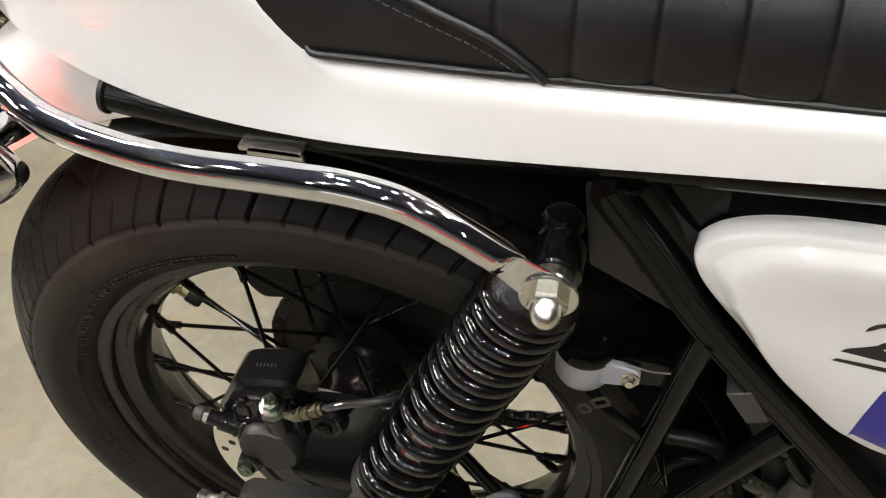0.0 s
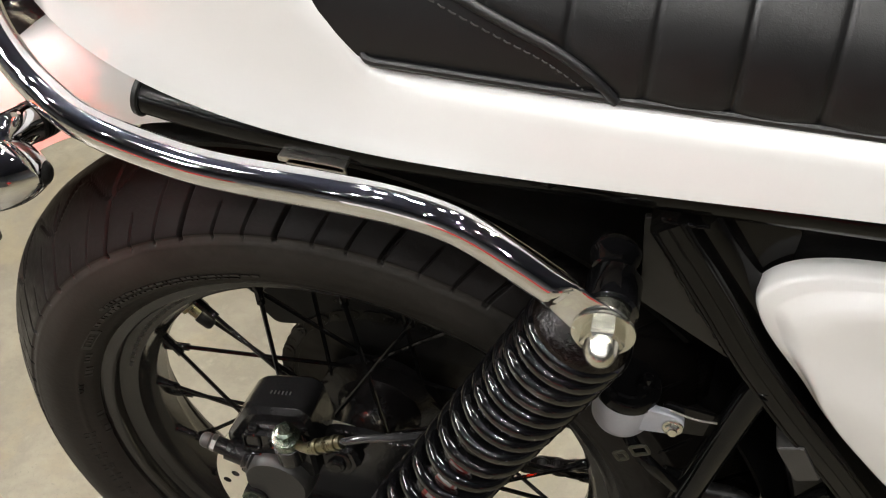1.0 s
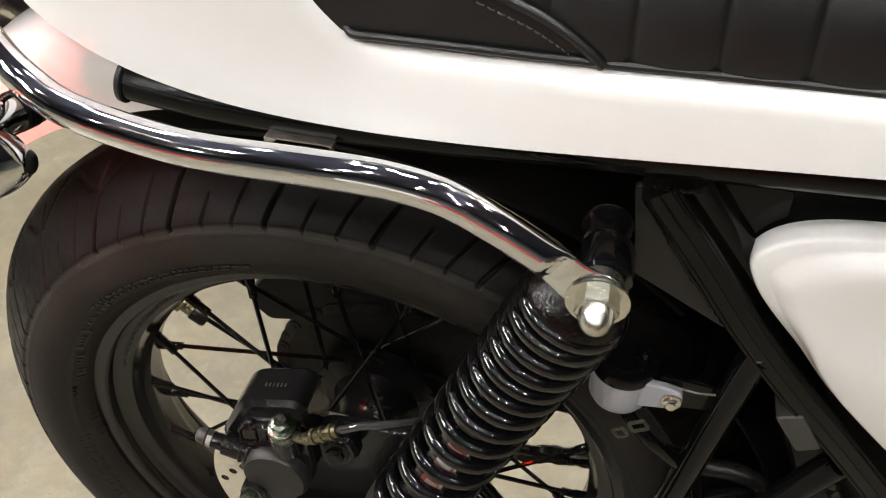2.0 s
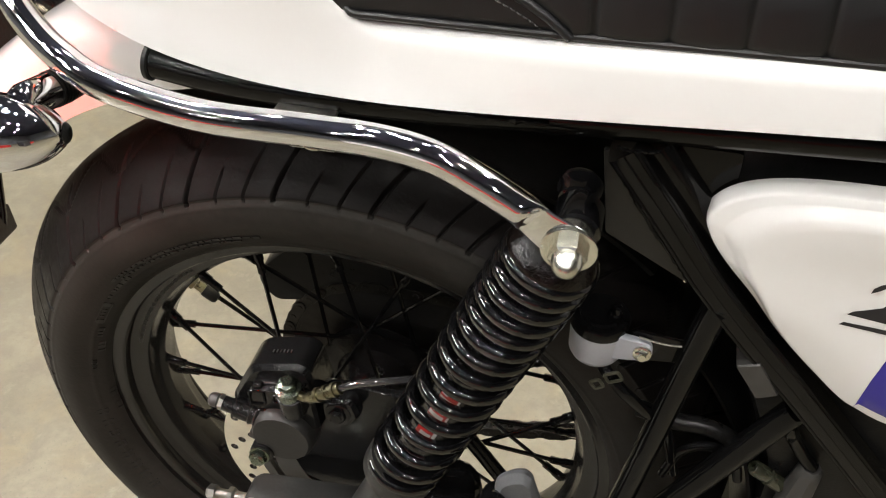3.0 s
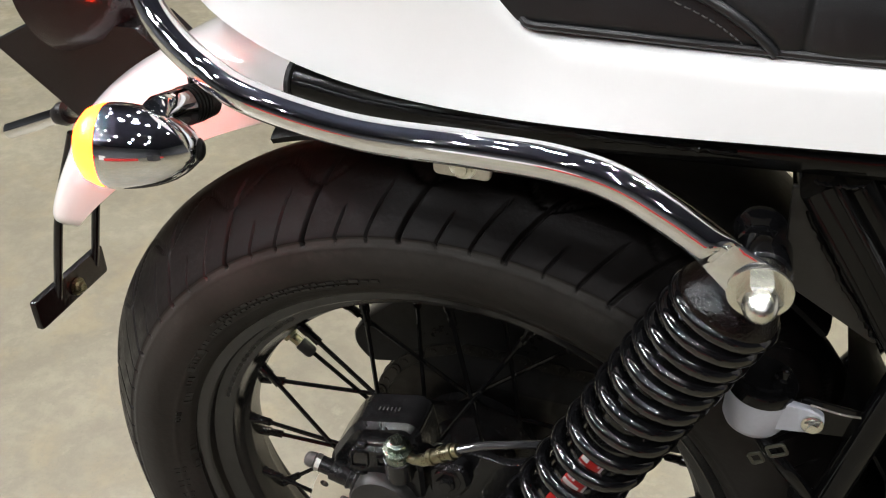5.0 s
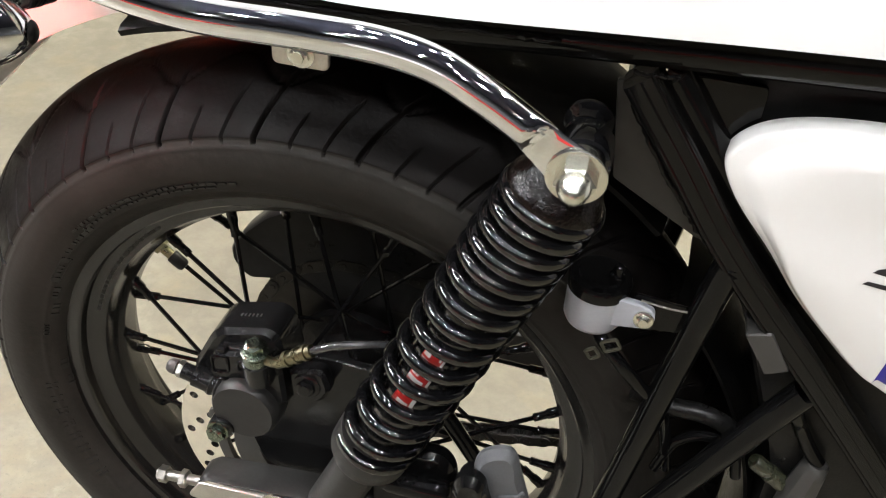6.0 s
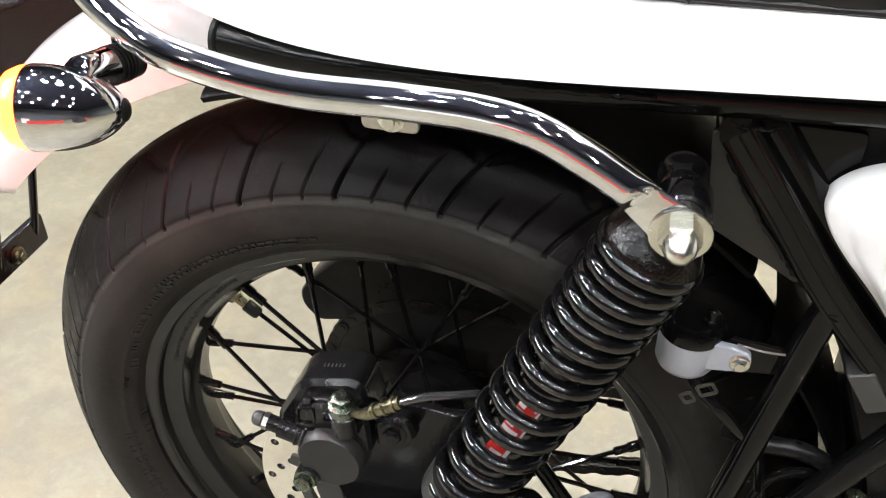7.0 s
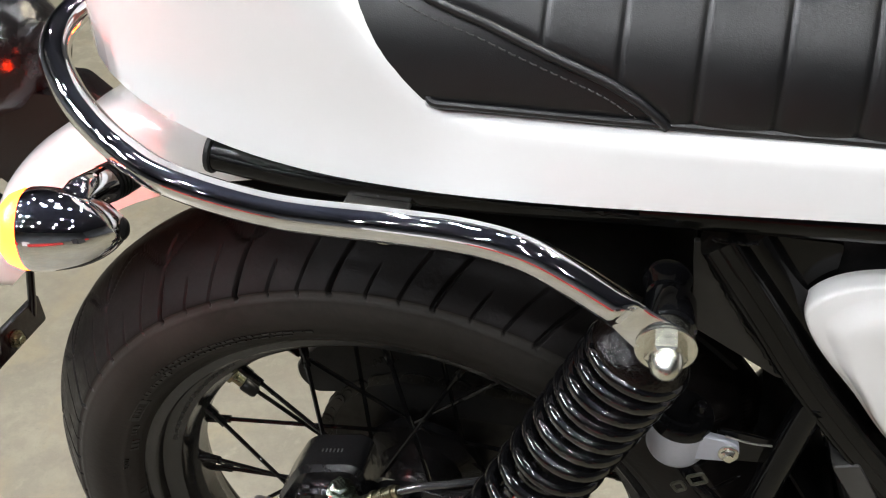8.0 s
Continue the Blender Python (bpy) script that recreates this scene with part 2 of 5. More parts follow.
def tube(path, radius, **kw):
    bm = bmesh.new()
    sweep(bm, path, radius, **kw)
    return bm


def lathe(bm, profile, origin, axis, segments=48, closed=False, caps=True):
    """Revolve (along, radius) pairs about an axis through origin."""
    o, a = Vector(origin), Vector(axis).normalized()
    u = a.orthogonal().normalized()
    v = a.cross(u)
    rings = []
    for along, r in profile:
        if r < 1e-6:
            rings.append([bm.verts.new(o + a * along)])
        else:
            rings.append([bm.verts.new(o + a * along + (u * math.cos(2 * math.pi * k / segments) + v * math.sin(2 * math.pi * k / segments)) * r)
                          for k in range(segments)])
    pairs = list(zip(rings, rings[1:])) + ([(rings[-1], rings[0])] if closed else [])
    for p, q in pairs:
        for k in range(segments):
            j = (k + 1) % segments
            if len(p) == 1 and len(q) == 1:
                continue
            if len(p) == 1:
                bm.faces.new((p[0], q[j], q[k]))
            elif len(q) == 1:
                bm.faces.new((p[k], p[j], q[0]))
            else:
                bm.faces.new((p[k], p[j], q[j], q[k]))
    if caps and not closed:
        if len(rings[0]) > 1:
            bm.faces.new(rings[0][::-1])
        if len(rings[-1]) > 1:
            bm.faces.new(rings[-1])
    return bm


def turned(profile, origin, axis, segments=48, closed=False, caps=True):
    return lathe(bmesh.new(), profile, origin, axis, segments, closed, caps)


def prism(bm, outline, y0, y1, bevel=0.0, m=None):
    """Extrude an (x, z) outline from y0 to y1, with bevelled rims; m: a pose."""
    m = m or Matrix.Identity(4)
    c = Vector((sum(p[0] for p in outline) / len(outline), sum(p[1] for p in outline) / len(outline)))
    step = bevel if y1 > y0 else -bevel

    def ring(y, inset):
        out = []
        for x, z in outline:
            d = Vector((x, z)) - c
            d = d * max(0.0, 1 - inset / max(d.length, 1e-6))
            out.append(bm.verts.new(m @ Vector((c.x + d.x, y, c.y + d.y))))
        return out

    levels = [(y0, bevel), (y0 + step, 0), (y1 - step, 0), (y1, bevel)] if bevel else [(y0, 0), (y1, 0)]
    rings = [ring(*lv) for lv in levels]
    k = len(outline)
    for a, b in zip(rings, rings[1:]):
        for i in range(k):
            bm.faces.new((a[i], a[(i + 1) % k], b[(i + 1) % k], b[i]))
    bm.faces.new(rings[0][::-1])
    bm.faces.new(rings[-1])
    return bm


def rounded(points, r, n=4):
    """Round the corners of an (x, z) outline."""
    out = []
    k = len(points)
    for i in range(k):
        p, a, b = Vector(points[i]), Vector(points[i - 1]), Vector(points[(i + 1) % k])
        u, v = a - p, b - p
        d = min(r, u.length * 0.45, v.length * 0.45)
        s, e = p + u.normalized() * d, p + v.normalized() * d
        for j in range(n + 1):
            w = j / n
            q = s * (1 - w) ** 2 + p * (2 * w * (1 - w)) + e * w * w
            out.append((q.x, q.y))
    return out


def plate(outline, y0, y1, bevel=0.001, r=0.0, m=None):
    return prism(bmesh.new(), rounded(outline, r) if r else outline, y0, y1, bevel, m)


def box(bm, centre, size, bevel=0.002, m=None):
    x, y, z = (s / 2 for s in size)
    out = rounded([(-x, -z), (x, -z), (x, z), (-x, z)], bevel * 1.5, 3)
    return prism(bm, out, -y, y, bevel, (m or Matrix.Identity(4)) @ Matrix.Translation(centre))


def hexagon(bm, origin, axis, across, height, chamfer=0.0012, start=0.0):
    """A hexagonal bolt head or nut standing on origin."""
    o, a = Vector(origin), Vector(axis).normalized()
    u = a.orthogonal().normalized()
    v = a.cross(u)
    r = across / math.sqrt(3)
    rings = []
    for h, rr in ((0, r), (height - chamfer, r), (height, r - chamfer * 1.6)):
        rings.append([bm.verts.new(o + a * h + (u * math.cos(start + k * math.pi / 3) + v * math.sin(start + k * math.pi / 3)) * rr) for k in range(6)])
    for p, q in zip(rings, rings[1:]):
        for k in range(6):
            bm.faces.new((p[k], p[(k + 1) % 6], q[(k + 1) % 6], q[k]))
    bm.faces.new(rings[0][::-1])
    bm.faces.new(rings[-1])
    return bm


def bolt(origin, axis, across, height, washer=0.0, dome=0.0, start=0.0):
    bm = bmesh.new()
    if washer:
        lathe(bm, [(0, washer - 0.0005), (0.0003, washer), (0.0017, washer), (0.002, washer - 0.0005)], origin, axis, 32)
    o = Vector(origin) + Vector(axis).normalized() * (0.002 if washer else 0)
    hexagon(bm, o, axis, across, height, 0.0015, start)
    if dome:
        r = across * 0.47
        prof = [(height - 0.001, r)] + [(height - 0.001 + dome * math.sin(a), r * math.cos(a)) for a in (0.25, 0.5, 0.8, 1.1, 1.35)] + [(height - 0.001 + dome, 0)]
        lathe(bm, prof, o, axis, 28, caps=False)
    else:
        lathe(bm, [(height - 0.0005, across * 0.36), (height + 0.0006, across * 0.34), (height + 0.0006, 0)], o, axis, 20, caps=False)
    return bm


def grid_mesh(name, verts, rows, cols, wrap=True):
    """A mesh from rows of vertices (numpy, rows x cols x 3); wrap joins the last row to the first."""
    v = np.asarray(verts).reshape(-1, 3)
    i = np.arange(rows if wrap else rows - 1)[:, None]
    j = np.arange(cols - 1)[None, :]
    a, b = i * cols + j, ((i + 1) % rows) * cols + j
    faces = np.stack([a, a + 1, b + 1, b], -1).reshape(-1, 4)
    me = bpy.data.meshes.new(name)
    me.from_pydata(v.tolist(), [], faces.tolist())
    me.polygons.foreach_set("use_smooth", np.ones(len(faces), bool))
    me.update()
    return me

# ---------------------------------------------------------------- the hall
def hall():
    bm = bmesh.new()
    box(bm, (0, 0, FLOOR - 0.1), (24, 24, 0.2), 0.001)
    floor = mesh_ob("floor", bm, M_FLOOR)
    tagged(floor, "warm grey polished concrete hall floor with mottled stains", "floor", kind="structure")
    bm = bmesh.new()
    box(bm, (0, 0, CEILING + 0.1), (24, 24, 0.2), 0.001)
    tagged(mesh_ob("ceiling", bm, M_CEIL), "dark high ceiling of an exhibition hall", "ceiling", kind="structure")
    h = CEILING - FLOOR
    for name, c, s in (("wall_north", (0, 12.1, FLOOR + h / 2), (24, 0.2, h)), ("wall_south", (0, -12.1, FLOOR + h / 2), (24, 0.2, h)),
                       ("wall_east", (12.1, 0, FLOOR + h / 2), (0.2, 24.4, h)), ("wall_west", (-12.1, 0, FLOOR + h / 2), (0.2, 24.4, h))):
        bm = bmesh.new()
        box(bm, c, s, 0.001)
        tagged(mesh_ob(name, bm, M_WALL), "plain dark grey exhibition hall wall", "wall", kind="structure")
    # round spot lamps in rows under the ceiling, and long bright light panels
    bm = turned([(0, 0.03), (0.30, 0.03), (0.31, 0.08), (0.40, 0.13), (0.48, 0.14), (0.48, 0.125), (0.41, 0.11), (0.41, 0)], (0, 0, 0), (0, 0, -1), 20, caps=False)
    lamp = mesh_ob("ceiling_lamp", bm, M_GREYCASE)
    part("lamp_glass", turned([(0.440, 0), (0.440, 0.055), (0.445, 0.0555), (0.450, 0.052), (0.450, 0)], (0, 0, 0), (0, 0, -1), 20, caps=False), M_LAMP, lamp, "glowing lamp glass")
    tagged(lamp, "round spot lamp hanging under the hall ceiling", "ceiling lamp", "hall ceiling lamps")
    rnd = random.Random(11)
    spots = [(x + (0.45 if j % 2 else 0.0) + rnd.uniform(-0.3, 0.3), y + rnd.uniform(-0.25, 0.25)) for j, y in enumerate((-2.6, 0.7, 1.9)) for x in (-2.9, -1.5, 1.3, 2.6)]
    spots += [(x + rnd.uniform(-0.5, 0.5), y + rnd.uniform(-0.4, 0.4)) for y in (-6.4, -4.4, 4.4) for x in (-4.5, -2.4, -0.4, 1.7, 3.8)]
    spots += [(-4.3, -1.4), (-3.9, 0.2), (-4.6, 1.5), (-6.2, -1.9), (-6.0, -0.6), (-6.3, 0.7), (-8.2, -1.2), (-8.0, 0.3)]
    lamp.matrix_basis = Matrix.Translation((*spots[0], CEILING - 0.001))
    for x, y in spots[1:]:
        copy_thing(lamp, Matrix.Translation((x, y, CEILING - 0.001)))
    big = turned([(0, 0.05), (0.20, 0.05), (0.22, 0.30), (0.34, 0.42), (0.36, 0.42), (0.36, 0.40), (0.24, 0.28), (0.24, 0)], (0, 0, 0), (0, 0, -1), 28, caps=False)
    flood = mesh_ob("flood_lamp", big, M_GREYCASE)
    part("flood_glass", turned([(0.335, 0), (0.335, 0.36), (0.345, 0.362), (0.350, 0.35), (0.350, 0)], (0, 0, 0), (0, 0, -1), 28, caps=False), M_FLOOD, flood, "glowing flood glass")
    tagged(flood, "broad round flood lamp hanging under the hall ceiling", "ceiling lamp", "hall flood lamps")
    flood.matrix_basis = Matrix.Translation((-0.2, 0.35, CEILING - 0.001))
    flood.matrix_basis = flood.matrix_basis @ Matrix.Scale(0.6, 4)
    for x, y in ((-1.05, 0.30), (0.65, 0.45), (-0.6, 1.15), (1.4, 2.6)):
        copy_thing(flood, Matrix.Translation((x, y, CEILING - 0.001)) @ Matrix.Scale(0.6, 4))
    big = turned([(0, 0.05), (0.20, 0.05), (0.22, 0.30), (0.34, 0.42), (0.36, 0.42), (0.36, 0.40), (0.24, 0.28), (0.24, 0)], (0, 0, 0), (0, 0, -1), 28, caps=False)
    warm = mesh_ob("warm_flood_lamp", big, M_GREYCASE)
    part("flood_glass", turned([(0.335, 0), (0.335, 0.36), (0.345, 0.362), (0.350, 0.35), (0.350, 0)], (0, 0, 0), (0, 0, -1), 28, caps=False), M_WARM, warm, "glowing warm flood glass")
    tagged(warm, "broad round warm flood lamp hanging under the hall ceiling", "ceiling lamp", "warm flood lamps")
    warm.matrix_basis = Matrix.Translation((2.2, 3.2, CEILING - 0.001)) @ Matrix.Scale(0.9, 4)
    for x, y in ((3.4, 2.4), (4.4, 3.8), (1.4, 4.6), (3.0, 5.0)):
        copy_thing(warm, Matrix.Translation((x, y, CEILING - 0.001)) @ Matrix.Scale(0.9, 4))
    # a lamp truss across the hall, its floods turned down to the display
    bm = bmesh.new()
    for dz, dx in ((0.35, 0.0), (-0.35, 0.0), (0.0, -0.3)):
        sweep(bm, [(-5.35 + dx, -3.8, 3.9 + dz), (-5.35 + dx, 2.2, 3.9 + dz)], 0.025, sides=10)
    for k in range(15):
        y = -3.8 + 0.4 * k
        sweep(bm, [(-5.35, y, 3.55), (-5.35, y + 0.4, 4.25)], 0.012, sides=8)
        sweep(bm, [(-5.35, y, 3.55), (-5.65, y, 3.9)], 0.012, sides=8)
    for y in (-3.4, 1.8):
        sweep(bm, [(-5.35, y, 4.2), (-5.35, y, CEILING)], 0.012, sides=8)
    tagged(mesh_ob("lamp_truss", bm, M_GREYCASE), "grey tubular lamp truss hung from the ceiling", "truss", kind="structure")
    for row, z in enumerate((3.55, 4.25)):
        for k in range(1, 5):
            m = Matrix.Translation((-5.34, -3.3 + 0.9 * k + 0.45 * row, z)) @ Matrix.Rotation(radians(-62 if row else -66), 4, "Y") @ Matrix.Rotation(radians(8), 4, "X")
            copy_thing(flood, m @ Matrix.Scale(0.9, 4))
    # draped display tables standing apart behind the viewer
    for x, y, w, m, label in ((-2.9, -3.9, 1.5, M_BANNER, "low display stand draped in red cloth"), (0.3, -3.9, 1.7, M_BANNER, "low display stand draped in red cloth"), (3.2, -4.2, 1.4, M_BANNER, "low display stand draped in red cloth"),
                              (-0.9, -4.6, 1.0, M_DRAPE, "display table draped in white cloth"), (1.6, -2.6, 0.5, M_DARKCLOTH, "small display table draped in black cloth"), (-4.6, -2.0, 1.4, M_DARKCLOTH, "display table draped in black cloth")):
        bm = bmesh.new()
        h = 0.38 if m is M_BANNER else 0.75
        box(bm, (0, 0, h / 2), (w, 0.7, h), 0.012)
        box(bm, (0, 0, h + 0.005), (w + 0.03, 0.73, 0.012), 0.004)
        tagged(mesh_ob("display_table", bm, m), label, "table").matrix_basis = pose(x, y, FLOOR, 0, 0, 3 * x)


hall()

# ---------------------------------------------------------------- the motorcycle
bike = new("motorcycle")
bike.location = (0, 0, FLOOR)
tagged(bike, "white motorcycle with black frame, chrome grab rail and black seat", "motorcycle")
AXLE = Vector((0, 0, 0.305))


def bpart(name, bm, material, label="", parent=None, angle=40, smooth=True):
    ob = part(name, bm, material, parent or bike, label, angle, smooth)
    if parent is None:
        ob.location = (0, 0, -FLOOR)
    return ob


# ---- rear wheel
TYRE = [(0.046, 0.229), (0.0525, 0.234), (0.0590, 0.243), (0.0640, 0.255), (0.0650, 0.264), (0.0630, 0.274), (0.0585, 0.2825),
        (0.0560, 0.2862), (0.0515, 0.2920), (0.0450, 0.2997), (0.0360, 0.3092), (0.0250, 0.3186), (0.0125, 0.3262), (0.0, 0.3285)]


def tyre_mesh():
    """The tyre: a revolved profile with slanted shoulder grooves, two long grooves and a beaded sidewall pressed into it."""
    side = [Vector((y, r)) for y, r in TYRE]
    prof2 = spline([(-p.x, p.y, 0) for p in side], 7)
    full = [(p.x, p.y) for p in prof2] + [(-p.x, p.y) for p in reversed(prof2[:-1])]
    pts = np.array(full)
    cols, rows = len(pts), 2600
    th = np.linspace(0, 2 * np.pi, rows, endpoint=False)[:, None]
    y, r = pts[None, :, 0], pts[None, :, 1]
    s = np.abs(y) / 0.0585
    tread = np.clip((r - 0.2795) / 0.0015, 0, 1)
    # slanted grooves, twenty-five repeats: one broad groove, one short sipe, one long thin sipe
    lean = 0.15 * np.clip(1 - s, 0, 1) ** 1.1
    th = th - lean          # the rows of the mesh run along the grooves
    depth = np.zeros((rows, cols))
    per = 2 * np.pi / 25
    for off, width, inner, d in ((0.0, 0.0018, 0.34, 0.0045), (0.36, 0.0009, 0.78, 0.0034), (0.68, 0.0010, 0.58, 0.0038)):
        start = np.radians(96.2) - off * per + np.where(y > 0, per / 2, 0)
        ph = (th + lean - start) / per
        dist = np.abs(ph - np.round(ph)) * per * r
        shape = np.clip((width - dist) / (0.5 * width) + 0.3, 0, 1)
        depth += d * shape * np.clip((s - inner) / 0.06, 0, 1)
    ph = (th + lean - np.radians(96.2)) / per + np.where(y > 0, 0.5, 0.0)
    ph = ph - np.floor(ph)
    wave = 0.0245 + 0.0085 * np.where(ph < 0.62, np.cos(np.pi * ph / 0.62), -np.cos(np.pi * (ph - 0.62) / 0.38))
    depth += 0.0022 * np.clip((0.0014 - np.abs(np.abs(y) - wave)) / 0.0009 + 0.2, 0, 1)
    depth = np.minimum(depth, 0.0050) * tread
    rr = np.repeat(r, rows, 0) - depth
    # fine raised ring and bead lines on the sidewall
    ring = 0.0008 * np.exp(-((r - 0.2415) / 0.0012) ** 2) + 0.0007 * np.exp(-((r - 0.2765) / 0.0010) ** 2)
    yy = np.repeat(y, rows, 0) + np.sign(y) * (ring + 0.0011 * np.clip((r - 0.2815) / 0.0012, 0, 1) * np.clip((0.296 - r) / 0.010, 0, 1))
    yy = yy - np.sign(y) * depth * np.clip((0.302 - r) / 0.016, 0, 1)
    v = np.stack([rr * np.cos(th), yy, rr * np.sin(th) + 0.305], -1)
    me = grid_mesh("tyre", v, rows, cols)
    me.materials.append(M_TREAD_SHADED)
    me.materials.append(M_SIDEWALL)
    # below this radius plain sidewall rubber, above it the shade-darkened tread
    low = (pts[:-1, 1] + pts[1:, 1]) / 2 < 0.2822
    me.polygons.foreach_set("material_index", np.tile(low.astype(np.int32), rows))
    return me


def ring_marks(bm, spans, radius, lateral, height, out=0.0010):
    """Small raised marks on a circle about the axle: (start, end) in degrees."""
    for a0, a1 in spans:
        n = max(1, int((a1 - a0) / 1.2))
        for k in range(n):
            b0, b1 = radians(a0 + (a1 - a0) * k / n), radians(a0 + (a1 - a0) * (k + 1) / n)
            vs = []
            for o in (0, -out):
                for a, rr in ((b0, radius - height / 2), (b1, radius - height / 2), (b1, radius + height / 2), (b0, radius + height / 2)):
                    vs.append(bm.verts.new((rr * math.cos(a), lateral(rr) + o, 0.305 + rr * math.sin(a))))
            for q in ((4, 5, 6, 7), (0, 1, 5, 4), (1, 2, 6, 5), (2, 3, 7, 6), (3, 0, 4, 7)):
                bm.faces.new([vs[i] for i in q])


def side_y(r):
    """Lateral place of the near sidewall at a radius."""
    prof = sorted((b, -a) for a, b in TYRE[:7])
    return curve_at(prof, r)


RIM = [(-0.0410, 0.2320), (-0.0432, 0.2338), (-0.0460, 0.2336), (-0.0468, 0.2322), (-0.0462, 0.2306), (-0.0436, 0.2298), (-0.0430, 0.2286), (-0.0430, 0.2232),
       (-0.0424, 0.2204), (-0.0408, 0.2190), (-0.0385, 0.2190), (-0.0372, 0.2202), (-0.0345, 0.2204), (-0.0312, 0.2196), (-0.0300, 0.2182), (-0.0282, 0.2140), (-0.0268, 0.2080), (-0.0252, 0.2052), (-0.0215, 0.2036), (-0.0165, 0.2026),
       (-0.0125, 0.2000), (-0.0085, 0.1965), (0.0, 0.1955)]


def rear_wheel():
    half = [(-a, b) for a, b in reversed(RIM[:-1])]
    inner = [(0.040, 0.2280), (0.020, 0.2120), (0.0, 0.2080), (-0.020, 0.2120), (-0.040, 0.2280)]
    bm = turned(RIM + half + inner, AXLE, (0, 1, 0), 180, closed=True)
    rim = bpart("rear_wheel", bm, M_RIM, "black spoked wheel rim with drop centre", angle=28)
    me = tyre_mesh()
    tyre = mesh_ob("tyre", me, M_TREAD_SHADED)
    tyre.parent = rim
    tagged(tyre, "black road tyre with slanted tread grooves")
    # pressed lettering that cannot be read, as raised bars
    rnd = random.Random(5)
    for r0, a0, a1, h in ((0.2500, 100, 136, 0.0030), (0.2460, 104, 134, 0.0022), (0.2437, 132.5, 139, 0.0034), (0.2432, 140.6, 142.2, 0.0050), (0.2375, 153.2, 156.4, 0.0048),
                          (0.2352, 158.4, 161.8, 0.0050), (0.2310, 175.6, 178.4, 0.0042), (0.2300, 180.6, 183, 0.0042)):
        bm = bmesh.new()
        a = a0
        while a < a1:
            w = rnd.uniform(0.5, 1.7)
            ring_marks(bm, [(a, min(a + w, a1))], r0 + rnd.uniform(-0.0002, 0.0002), side_y, h * rnd.uniform(0.6, 1.0))
            a += w + rnd.uniform(0.18, 0.5)
        tagged(part("tyre_lettering", bm, M_LETTER, rim, "raised rubber lettering bars", smooth=False), kind="stuff")
    bm = bmesh.new()
    for k in range(8):
        a0 = 181.5 + 3.7 * k
        ring_marks(bm, [(a0, a0 + 0.28)], 0.2420, side_y, 0.0085, 0.0008)
        ring_marks(bm, [(a0 + rnd.uniform(1.0, 1.5), a0 + 1.75)], 0.2425, side_y, 0.0075, 0.0008)
        ring_marks(bm, [(a0, a0 + 1.6)], rnd.choice((0.2385, 0.2420, 0.2455)), side_y, 0.0011, 0.0008)
    tagged(part("tyre_lettering", bm, M_LETTER, rim, "large raised rubber lettering bars", smooth=False), kind="stuff")
    cu = bpy.data.curves.new("tyre_word", "FONT")
    cu.body, cu.size, cu.extrude, cu.align_x, cu.align_y = "DOT", 0.0066, 0.0005, "CENTER", "CENTER"
    cu.materials.append(M_LETTER)
    word = new("tyre_word", cu)
    word.parent = rim
    t, rr = radians(166.0), 0.2395
    along = Vector((math.sin(t), 0, -math.cos(t)))
    upward = Vector((math.cos(t), (side_y(rr + 0.003) - side_y(rr - 0.003)) / 0.006, math.sin(t))).normalized()
    away = along.cross(upward)
    at = Vector((rr * math.cos(t), side_y(rr), 0.305 + rr * math.sin(t))) + away * 0.0007
    word.matrix_basis = Matrix.Translation(at) @ Matrix((along, upward, away)).transposed().to_4x4()
    tagged(word, label="raised rubber letters on the sidewall")
    # a pressed oval mark with two dark ends
    bm = bmesh.new()
    ring_marks(bm, [(143.8, 151.2)], 0.2440, side_y, 0.0008)
    ring_marks(bm, [(143.8, 151.2)], 0.2378, side_y, 0.0008)
    ring_marks(bm, [(143.6, 145.0)], 0.2412, side_y, 0.0048)
    ring_marks(bm, [(150.0, 151.4)], 0.2404, side_y, 0.0048)
    for k in range(3):
        ring_marks(bm, [(146.2 + 1.1 * k, 146.8 + 1.1 * k)], 0.2409, side_y, 0.0030)
    tagged(part("tyre_mark", bm, M_LETTER, rim, "pressed oval mark on the sidewall", smooth=False), kind="stuff")
    bm = bmesh.new()
    a = 128.0
    while a < 162:
        w = rnd.uniform(0.8, 2.2)
        ring_marks(bm, [(a, a + w)], 0.2112, lambda r: -0.0268 - (r - 0.2080) * 0.233, 0.0028, 0.0004)
        a += w + rnd.uniform(0.3, 0.7)
    tagged(part("rim_lettering", bm, M_LETTER, rim, "faint stamped lettering bars on the rim", smooth=False), kind="stuff")
    # hub
    bm = turned([(-0.072, 0.012), (-0.072, 0.028), (-0.060, 0.034), (-0.050, 0.036), (-0.047, 0.050), (-0.036, 0.052), (-0.033, 0.036), (-0.012, 0.028), (0.012, 0.028),
                 (0.033, 0.040), (0.036, 0.058), (0.046, 0.058), (0.050, 0.045), (0.066, 0.045), (0.066, 0.012)], AXLE, (0, 1, 0), 48)
    part("hub", bm, M_SATIN, rim)
